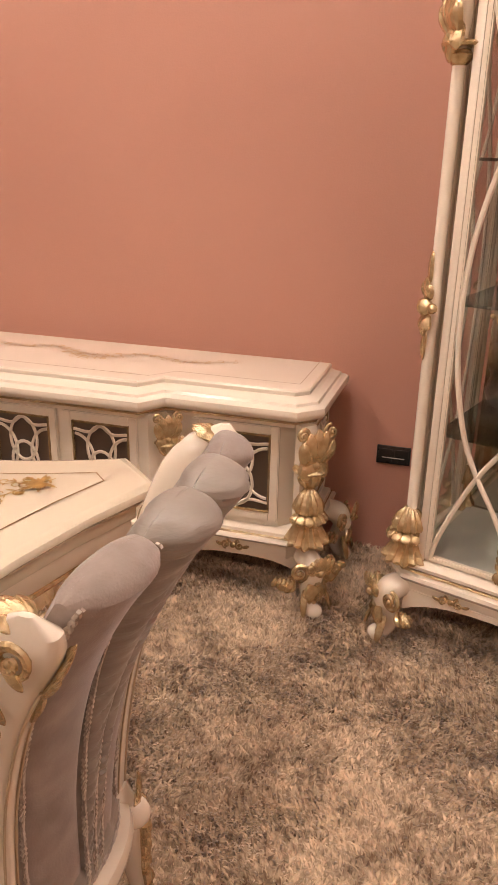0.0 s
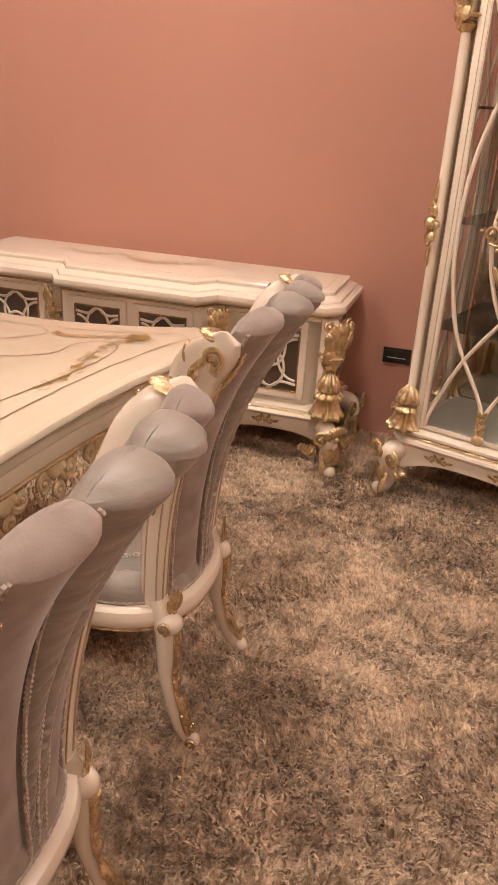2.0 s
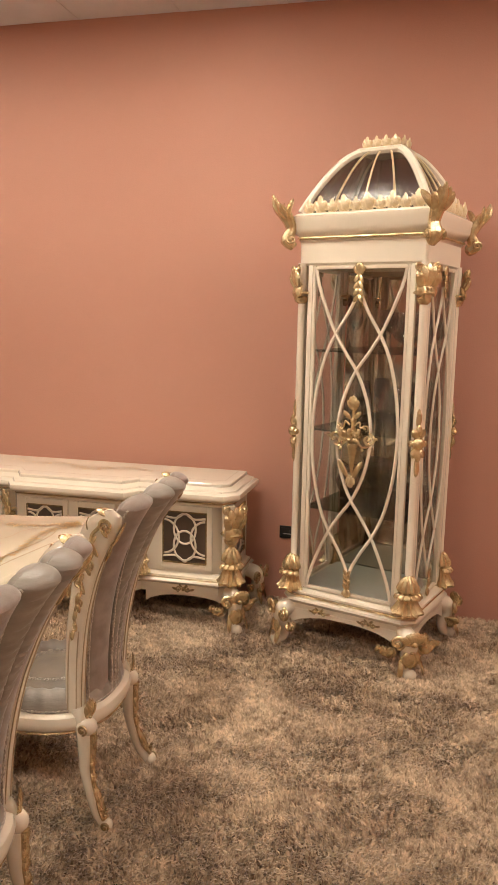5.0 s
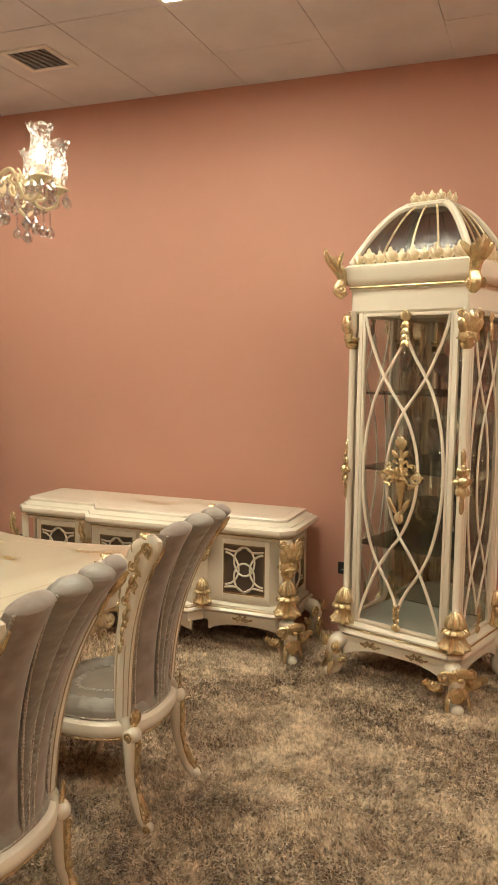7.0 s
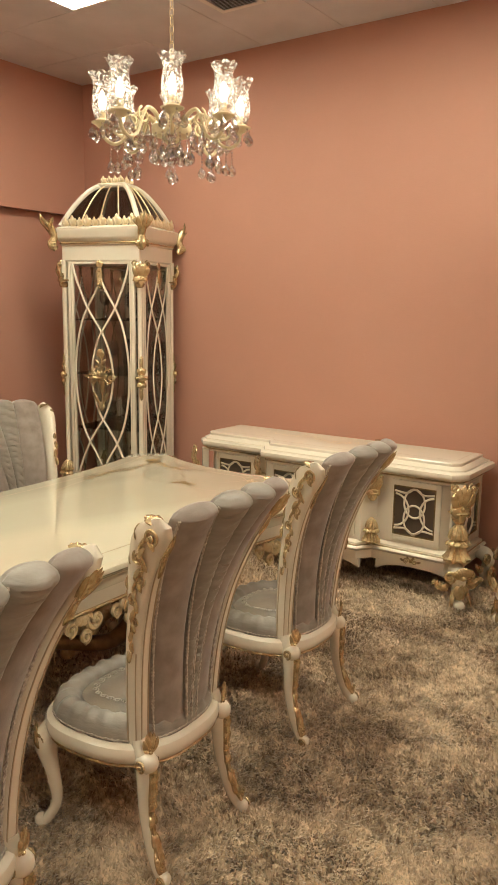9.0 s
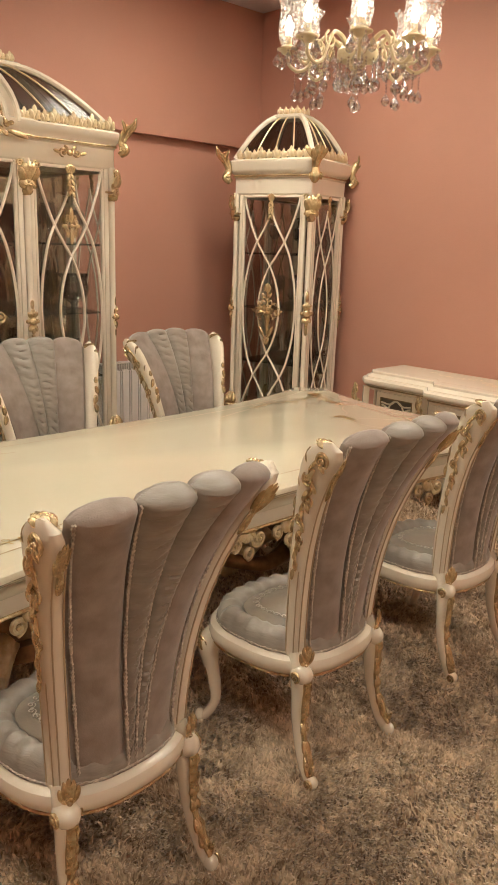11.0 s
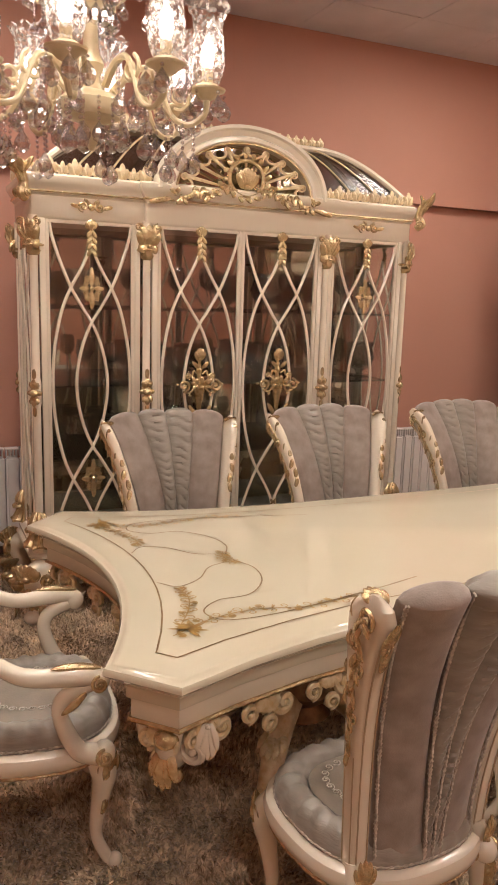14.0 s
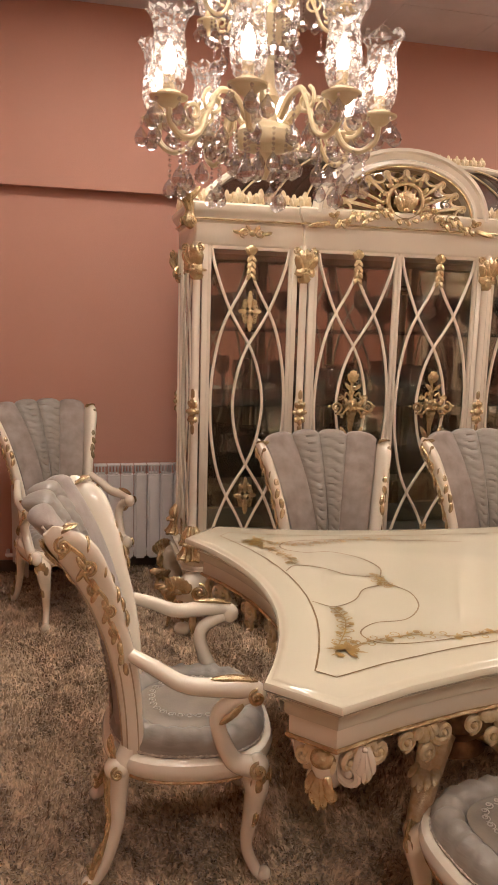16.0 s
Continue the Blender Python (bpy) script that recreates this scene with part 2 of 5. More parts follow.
def scroll(bm, c, r, out, side, thick=0.3, turns=1.4, sign=1):
    """A carved volute of radius r at c, facing out."""
    c, out, side = Vector(c), Vector(out).normalized(), Vector(side).normalized()
    up = out.cross(side)
    pts = []
    for i in range(22):
        f = i / 21
        q = sign * turns * 2 * math.pi * f + math.pi / 2
        rr = r * (1 - 0.78 * f)
        pts.append(c + side * rr * math.cos(q) + up * rr * math.sin(q) + out * r * 0.25 * f)
    tube(bm, pts, [r * thick * 0.6, r * thick, r * thick * 0.8, r * thick * 0.6], 7, out)
    ball(bm, c + out * r * 0.3, r * thick * 0.9, 8)

# ---------------------------------------------------------------- room
def slab(name, x0, x1, y0, y1, z0, z1, mat, label, category="wall"):
    bm = bmesh.new()
    box(bm, x0, x1, y0, y1, z0, z1)
    return tagged(part(name, bm, mat, label=label, smooth=False), label, category, kind="structure")


T = 0.15
slab("wall_north", WALL_W - T, WALL_E + T, WALL_N, WALL_N + T, 0, CEIL + 0.1, WALL, "plain dusty rose painted plaster wall behind the sideboard")
slab("wall_west", WALL_W - T, WALL_W, WALL_S, WALL_N, 0, 2.29, WALL, "dusty rose painted plaster wall with radiators")
slab("wall_upper_west", WALL_W - T, WALL_W + 0.07, WALL_S, WALL_N, 2.29, CEIL + 0.1, WALL, "dusty rose boxed-out upper wall above a shadow line")
slab("wall_east", WALL_E, WALL_E + T, WALL_S, WALL_N, 0, CEIL + 0.1, WALL, "plain dusty rose painted plaster wall")
slab("wall_south", WALL_W - T, WALL_E + T, WALL_S - T, WALL_S, 0, CEIL + 0.1, WALL, "plain dusty rose painted plaster wall")
slab("baseboard", WALL_W + 0.002, WALL_W + 0.016, WALL_S + 0.01, WALL_N - 0.02, 0.002, 0.09, WALNUT, "dark brown skirting board along the wall", "baseboard")

# suspended ceiling: tiles of 0.6 m with narrow recessed joints
GX, GY = -0.83, 1.795
# The first two panels are known; the other four are unseen additions for brightness.
LIGHTS = [(-3, 0), (0, 0), (-3, -5), (0, -5), (4, 0), (4, -5)]
bm = bmesh.new()
cells = []
for i in range(-7, 8):
    for j in range(-12, 4):
        x0, x1, y0, y1 = GX + 0.6 * (i - 1), GX + 0.6 * i, GY + 0.6 * (j - 1), GY + 0.6 * j
        x0, x1, y0, y1 = max(x0, WALL_W), min(x1, WALL_E), max(y0, WALL_S), min(y1, WALL_N)
        if x1 - x0 < 0.03 or y1 - y0 < 0.03 or (i, j) in LIGHTS:
            continue
        g = 0.002
        drop = random.uniform(-0.0015, 0.0015)
        box(bm, x0 + g, x1 - g, y0 + g, y1 - g, CEIL + drop, CEIL + 0.005)
box(bm, WALL_W, WALL_E, WALL_S, WALL_N, CEIL + 0.006, CEIL + 0.09)
tagged(part("ceiling", bm, CEILING, smooth=False), "pale stained suspended ceiling of square mineral tiles", "ceiling", kind="structure")


def ceiling_light(i, j):
    x, y = GX + 0.6 * i, GY + 0.6 * j
    t = thing("ceiling_light", "square white recessed ceiling light panel switched on", "ceiling light", "ceiling lights", pose(x - 0.3, y - 0.3, CEIL))
    bm = bmesh.new()
    for a in range(4):
        box(bm, -0.295, 0.275, 0.275, 0.295, -0.006, 0.0045, pose(0, 0, 0, 0, 0, 90 * a))
    part("frame", bm, WHITE, t)
    bm = bmesh.new()
    box(bm, -0.274, 0.274, -0.274, 0.274, 0.0, 0.0045)
    part("diffuser", bm, PANEL, t, "glowing diffuser", False)


# the last four only add light from outside the view
for i, j in LIGHTS:
    ceiling_light(i, j)

vent = thing("ceiling_vent", "square white ceiling vent with dark grey slats", "ceiling vent", m=pose(-2.355, 2.125, CEIL) @ Matrix.Diagonal((0.78, 0.78, 1, 1)))
bm = bmesh.new()
for a in range(4):
    box(bm, -0.19, 0.15, 0.15, 0.19, -0.010, -0.002, pose(0, 0, 0, 0, 0, 90 * a))
part("frame", bm, WHITE, vent)
bm = bmesh.new()
box(bm, -0.15, 0.15, -0.15, 0.15, -0.0055, -0.003)
part("backing", bm, WALNUT, vent)
sl = bmesh.new()
box(sl, -0.15, 0.15, -0.006, 0.006, -0.009, -0.0075)
sl = finish(sl, "slat", CEILING, False)
for k in range(15):
    part("slat", sl, None, vent, m=pose(0, -0.14 + 0.02 * k, 0, 25))

# socket in the north wall
sock = thing("wall_socket", "black plastic wall socket plate on the rose wall", "socket", m=pose(-0.737, WALL_N, 0.418) @ Matrix.Diagonal((0.86, 1, 0.86, 1)))
part("plate", bevelled(-0.075, 0.075, -0.012, -0.001, -0.042, 0.042, 0.003), BLACK, sock)
for dx in (-0.036, 0.036):
    part("insert", bevelled(dx - 0.031, dx + 0.031, -0.016, -0.012, -0.03, 0.03, 0.002), BLACK, sock)
part("silver_line", bevelled(-0.05, 0.05, -0.0185, -0.0165, -0.012, -0.008, 0.0008), WHITE, sock, "thin pale line")


# ---------------------------------------------------------------- radiators
def radiator(y0, n):
    t = thing("radiator", "white enamelled sectional radiator on the rose wall", "radiator", "wall radiators", pose(WALL_W + 0.1, y0, 0.10))
    s = bmesh.new()
    box(s, -0.035, 0.035, 0.003, 0.077, 0.0, 0.54)
    bmesh.ops.bevel(s, geom=s.edges[:], offset=0.012, segments=2, affect="EDGES")
    s = finish(s, "section", WHITE)
    g = bmesh.new()
    for k in range(4):
        box(g, -0.03, 0.03, 0.006 + 0.019 * k, 0.012 + 0.019 * k, 0.54, 0.585)
    box(g, -0.034, 0.034, 0.003, 0.077, 0.585, 0.592)
    g = finish(g, "grille_top", WHITE, False)
    for k in range(n):
        part("section", s, None, t, m=pose(0, 0.08 * k, 0))
        part("grille_top", g, None, t, m=pose(0, 0.08 * k, 0))
    bm = bmesh.new()
    tube(bm, [(0, -0.03, 0.05), (0, 0.08 * n + 0.03, 0.05)], 0.014, 8)
    tube(bm, [(0, -0.03, 0.05), (-0.095, -0.03, 0.05)], 0.012, 8)
    part("pipe", bm, WHITE, t)
    for k in (1, n - 1):
        bm = bmesh.new()
        box(bm, -0.015, 0.015, 0.08 * k - 0.012, 0.08 * k + 0.012, -0.10, 0.004)
        part("foot", bm, WHITE, t)


radiator(-2.12, 16)
radiator(1.02, 16)

# ---------------------------------------------------------------- dining table
TX, TY = -1.903, 0.192
HW, HL, HC, HM = 0.74, 1.42, 1.56, 1.40


def table_outline(n=14):
    """Plan of the top: long sides that flare to the corners, hollow ends and cut-off corner horns."""
    q = []
    side = lambda y: 0.565 + 0.175 * abs(y / HL) ** 3.2
    end = lambda x: HM + (HC - HM) * min(1, abs(x) / 0.59) ** 2
    for k in range(n + 1):
        y = -HL + 2 * HL * k / n
        q.append((side(y), y))
    for k in range(n + 1):
        x = 0.59 - 1.18 * k / n
        q.append((x, end(x)))
    for k in range(n + 1):
        y = HL - 2 * HL * k / n
        q.append((-side(y), y))
    for k in range(n + 1):
        x = -0.59 + 1.18 * k / n
        q.append((x, -end(x)))
    return q


OUT = table_outline()
table = thing("dining_table", "long ivory lacquered dining table with hollow ends and gilt carved apron", "dining table", m=pose(TX, TY, 0))
bm = bmesh.new()
moulded(bm, OUT, [(0.056, 0.664), (0.049, 0.668), (0.047, 0.674), (0.047, 0.698), (0.041, 0.701), (0.039, 0.709), (0.030, 0.713), (0.022, 0.722), (0.018, 0.729),
                  (0.005, 0.732), (0.0, 0.738), (0.0, 0.748), (0.004, 0.754), (0.014, 0.756), (0.018, 0.760), (0.030, 0.762)])
part("tabletop", bm, TOP, table, "high-gloss cream top with a moulded edge")
bm = bmesh.new()
moulded(bm, OUT, [(0.062, 0.612), (0.058, 0.618), (0.058, 0.692)])
part("apron", bm, IVORY, table)
bm = bmesh.new()
ring = offset_outline(OUT, 0.054)
tube(bm, [(x, y, 0.612) for x, y in ring], 0.006, 6, closed=True)
part("gold_bead", bm, GOLD, table, "thin gold line")


def ribbon(bm, pts, w, z):
    pts = [Vector((p[0], p[1], 0)) for p in pts]
    a = []
    for i, p in enumerate(pts):
        d = (pts[min(i + 1, len(pts) - 1)] - pts[max(i - 1, 0)]).normalized()
        s = Vector((-d.y, d.x, 0)) * w / 2
        a.append((bm.verts.new((p.x - s.x, p.y - s.y, z)), bm.verts.new((p.x + s.x, p.y + s.y, z))))
    for p, q in zip(a, a[1:]):
        bm.faces.new((p[0], q[0], q[1], p[1]))


def flat_leaf(bm, x, y, q, l, w, z):
    d, s = Vector((math.cos(q), math.sin(q), 0)), Vector((-math.sin(q), math.cos(q), 0))
    c = Vector((x, y, z + 0.00007 * (len(bm.faces) % 23)))
    bm.faces.new([bm.verts.new(c + d * l * a + s * w * b) for a, b in ((0, 0), (0.3, -0.42), (0.7, -0.3), (1, 0), (0.7, 0.35), (0.3, 0.4))])


def garland(bm, pts, z, size, seed):
    """Flower marquetry: curling tendrils, leaves and blossoms along a stem."""
    rnd = random.Random(seed)
    path = smooth_path([(x, y, 0) for x, y in pts], 9)
    ribbon(bm, path, 0.0036, z)
    for i in range(1, len(path) - 1, 2):
        d = path[i + 1] - path[i - 1]
        q = math.atan2(d.y, d.x)
        s = 1 if (i // 2) % 2 else -1
        c = path[i] + Vector((-math.sin(q), math.cos(q), 0)) * s * size * 0.75
        r = size * rnd.uniform(0.55, 0.85)
        ribbon(bm, [(c.x + r * (1 - 0.06 * k) * math.cos(q - s * 1.5 + s * k * 0.5), c.y + r * (1 - 0.06 * k) * math.sin(q - s * 1.5 + s * k * 0.5)) for k in range(13)], 0.0036, z + 0.0002)
        for k in range(2):
            flat_leaf(bm, path[i].x, path[i].y, q - s * rnd.uniform(0.4, 1.3), size * rnd.uniform(0.8, 1.4), size * 0.34, z + 0.0004)
        if i % 6 == 1:
            for k in range(5):
                flat_leaf(bm, c.x, c.y, k * 1.257 + rnd.random(), size * 0.62, size * 0.5, z + 0.0006)
    return path


bm = bmesh.new()
Z = 0.7634
inner = offset_outline(OUT, 0.11)
ribbon(bm, inner + inner[:1], 0.0048, Z)
for e in (-1, 1):
    for s in (-1, 1):
        c1 = [(0.03, 1.00), (0.12, 0.965), (0.23, 0.99), (0.315, 1.07), (0.325, 1.17), (0.385, 1.235), (0.455, 1.20), (0.465, 1.06), (0.435, 0.86), (0.395, 0.66), (0.36, 0.52)]
        ribbon(bm, smooth_path([(s * x, e * y, 0) for x, y in c1], 9), 0.0046, Z)
        c2 = [(0.04, 1.03), (0.07, 1.10), (0.15, 1.16), (0.19, 1.24), (0.14, 1.29)]
        ribbon(bm, smooth_path([(s * x, e * y, 0) for x, y in c2], 8), 0.0044, Z)
part("inlay_line", bm, INLAY, table, "fine brown inlaid lines", False)
bm = bmesh.new()
for e in (-1, 1):
    for s in (-1, 1):
        garland(bm, [(s * 0.50, e * 1.36), (s * 0.44, e * 1.24), (s * 0.42, e * 1.10), (s * 0.45, e * 0.95), (s * 0.43, e * 0.78)], Z + 0.0006, 0.021, e * 3 + s + 9)
        garland(bm, [(s * 0.46, e * 1.33), (s * 0.36, e * 1.27), (s * 0.27, e * 1.24), (s * 0.20, e * 1.25)], Z + 0.0006, 0.019, e * 5 + s + 20)
    for s in (-1, 1):
        for k in range(11):
            q = math.atan2(-e, -s) + (k - 5) * 0.42
            flat_leaf(bm, s * 0.485, e * 1.315, q, 0.036 if k % 2 else 0.056, 0.015, Z + 0.003 + 0.0003 * k)
    garland(bm, [(-0.06, e * 1.0), (0.0, e * 1.02), (0.06, e * 1.0)], Z + 0.0006, 0.020, e + 40)
part("flower_inlay", bm, FLOWER, table, "gilt flower marquetry", False)

# carved apron hangings and two carved pedestals
edge = offset_outline(OUT, 0.075)
n = len(edge)
for i in range(n):
    a, b = Vector((*edge[i], 0)), Vector((*edge[(i + 1) % n], 0))
    d = b - a
    if d.length < 0.05 or (d.length < 0.1 and i % 2):
        continue
    t = d.normalized()
    o = Vector((t.y, -t.x, 0))
    m = (a + b) / 2
    drop = 0.05 + 0.05 * (i % 2)
    carve, leafy = bmesh.new(), bmesh.new()
    scroll(carve, m + Vector((0, 0, 0.565)) + t * d.length * 0.26, 0.036, o, t, 0.34)
    scroll(carve, m + Vector((0, 0, 0.515)) + t * d.length * 0.05, 0.026, o, -t, 0.36)
    scroll(carve, m + Vector((0, 0, 0.560)) - t * d.length * 0.26, 0.028, o, -t, 0.34)
    acanthus(leafy, m + Vector((0, 0, 0.604)), min(0.08, d.length * 0.5), 0.045 + 0.2 * (drop - 0.05), o, (0, 0, -1), 0.35, 5)
    part("carved_scroll", carve, PATINA, table, "gilt carved scrolls")
    part("carved_leaf", leafy, PATINA, table, "gilt carved leaf")
for e in (-1, 1):
    for s in (-1, 1):
        cx, cy = s * 0.615, e * 1.40
        o = Vector((s, e, 0)).normalized()
        bm = bmesh.new()
        tube(bm, smooth_path([(cx, cy, 0.60), (cx + o.x * 0.02, cy + o.y * 0.02, 0.55), (cx - o.x * 0.01, cy - o.y * 0.01, 0.50), (cx - o.x * 0.06, cy - o.y * 0.06, 0.47)], 5), [0.034, 0.032, 0.024, 0.012], 10)
        side = Vector((-o.y, o.x, 0))
        for w in (-1, 1):
            scroll(bm, Vector((cx, cy, 0.53)) + side * w * 0.05 - o * 0.02, 0.038, o, side * w, 0.32)
            acanthus(bm, Vector((cx, cy, 0.60)) + side * w * 0.08 - o * 0.03, 0.05, 0.085, o + side * w * 0.4, (0, 0, -1), 0.3)
        part("corner_bracket", bm, IVORY, table)
        bm = bmesh.new()
        ball(bm, (cx + o.x * 0.03, cy + o.y * 0.03, 0.575), 0.032, 10, (1, 1, 0.8))
        ball(bm, (cx - o.x * 0.03, cy - o.y * 0.03, 0.44), 0.018)
        acanthus(bm, (cx + o.x * 0.03, cy + o.y * 0.03, 0.55), 0.07, 0.10, o, (0, 0, -1), 0.3)
        part("gold_drop", bm, GOLD, table)
for e in (-1, 1):
    bm = bmesh.new()
    lathe(bm, [(0.10, 0.61), (0.17, 0.58), (0.13, 0.50), (0.09, 0.42), (0.13, 0.34), (0.16, 0.28), (0.10, 0.22), (0.12, 0.17), (0.05, 0.14)], 18, (0, e * 0.72, 0))
    part("pedestal", bm, DARKGOLD, table)
    for k in range(4):
        q = math.pi / 4 + k * math.pi / 2
        c, s = math.cos(q), math.sin(q)
        bm = bmesh.new()
        pts = smooth_path([(c * 0.08, e * 0.72 + s * 0.08, 0.26), (c * 0.18, e * 0.72 + s * 0.18, 0.24), (c * 0.26, e * 0.72 + s * 0.26, 0.13), (c * 0.33, e * 0.72 + s * 0.33, 0.045), (c * 0.37, e * 0.72 + s * 0.37, 0.05)], 6)
        tube(bm, pts, [0.05, 0.055, 0.04, 0.032, 0.025], 10)
        ball(bm, (c * 0.35, e * 0.72 + s * 0.35, 0.034), 0.034)
        acanthus(bm, pts[8], 0.09, 0.12, (c, s, 0.4), (c, s, -0.6), 0.3)
        part("foot", bm, PATINA, table)
bm = bmesh.new()
for e in (-1, 1):
    tube(bm, smooth_path([(0, e * 0.70, 0.22), (0.05, e * 0.45, 0.18), (-0.04, e * 0.2, 0.24), (0, 0, 0.26)], 7), [0.05, 0.035, 0.03, 0.05], 10)
part("stretcher", bm, DARKGOLD, table)

# ---------------------------------------------------------------- chairs
BACK_TOP = 1.10


def back_at(u, v):
    """The middle surface of a fan-shaped chair back; u from -1 to 1 across, v from 0 at the seat to 1 at the top. Faces +y."""
    w = 0.165 + 0.025 * v + 0.100 * v ** 2.2
    z = 0.375 + (BACK_TOP - 0.375) * v - 0.02 * u * u * v
    y = -0.190 - 0.02 * v - 0.185 * v ** 2.7 + 0.045 * u * u
    return Vector((u * w, y, z))


def channel(u0t, u1t, u0b, u1b, front, rear, pleats, seed):
    """One padded channel of the back, between two cords, rolled over at the top."""
    rnd = random.Random(seed)
    rings = []
    N, M, C = (132 if pleats else 26), 10, 6
    ph = [rnd.uniform(0, 6.28) for _ in range(3)]
    for i in range(N + C + 1):
        v = min(1.0, i / N)
        cap = max(0, i - N) / C * math.pi / 2
        f = v ** 1.2
        a, b = u0b + (u0t - u0b) * f, u1b + (u1t - u1b) * f
        ring = []
        for side in (1, -1):
            for k in range(M):
                s = k / (M - 1)
                s = s if side == 1 else 1 - s
                p = back_at(a + (b - a) * s, v)
                n = Vector((0, 1, -0.12 + 0.25 * v * v)).normalized()
                arch = max(0.0, math.sin(math.pi * s)) ** (0.48 if pleats else 0.52)
                rel = 0.0
                if pleats and 0 < k < M - 1:
                    q = v * 22 + 0.35 * math.sin(5 * s + ph[0]) + 0.3 * math.sin(19 * v + ph[1])
                    rel = -0.0095 * max(0.0, math.cos(2 * math.pi * q)) ** 3 * arch * (0.45 + 0.55 * math.sin(9 * v + 4 * s + ph[2]) ** 2) + 0.0012 * math.sin(14.3 * v + 7 * s)
                off = 0.008 + (front if side == 1 else rear) * arch * (0.25 + 0.75 * v ** 1.4) + rel
                top = (0.006 + 0.020 * arch) * math.sin(cap)
                ring.append(p + n * side * off * max(0.03, math.cos(cap)) + Vector((0, -0.25 * top, top)))
        rings.append(ring)
    bm = bmesh.new()
    loft(bm, rings)
    return bm


def cord_path(u_t, u_b, side, lift):
    out = []
    for i in range(22):
        v = i / 21
        f = v ** 1.2
        p = back_at(u_b + (u_t - u_b) * f, v)
        out.append(p + Vector((0, side * lift, 0)))
    return out


def twisted(bm, pts, r):
    """A two-strand rope along pts."""
    pts = smooth_path(pts, 3)
    for s in (0, math.pi):
        q = []
        run = 0.0
        for i, p in enumerate(pts):
            d = (pts[min(i + 1, len(pts) - 1)] - pts[max(i - 1, 0)]).normalized()
            if i:
                run += (pts[i] - pts[i - 1]).length
            a = d.orthogonal().normalized()
            b = d.cross(a)
            t = run / (r * 5) * 2 * math.pi + s
            q.append(p + (a * math.cos(t) + b * math.sin(t)) * r * 0.55)
        tube(bm, q, r * 0.62, 4)


DROP = 0.068


def seat_plan(q, grow=0.0):
    """Seat outline: rounded, a little wider in front."""
    c, s = math.cos(q), math.sin(q)
    k = (abs(c) ** 2.6 + abs(s) ** 2.6) ** (-1 / 2.6)
    return ((0.245 + grow + 0.015 * s) * k * c, (0.235 + grow) * k * s + 0.02)


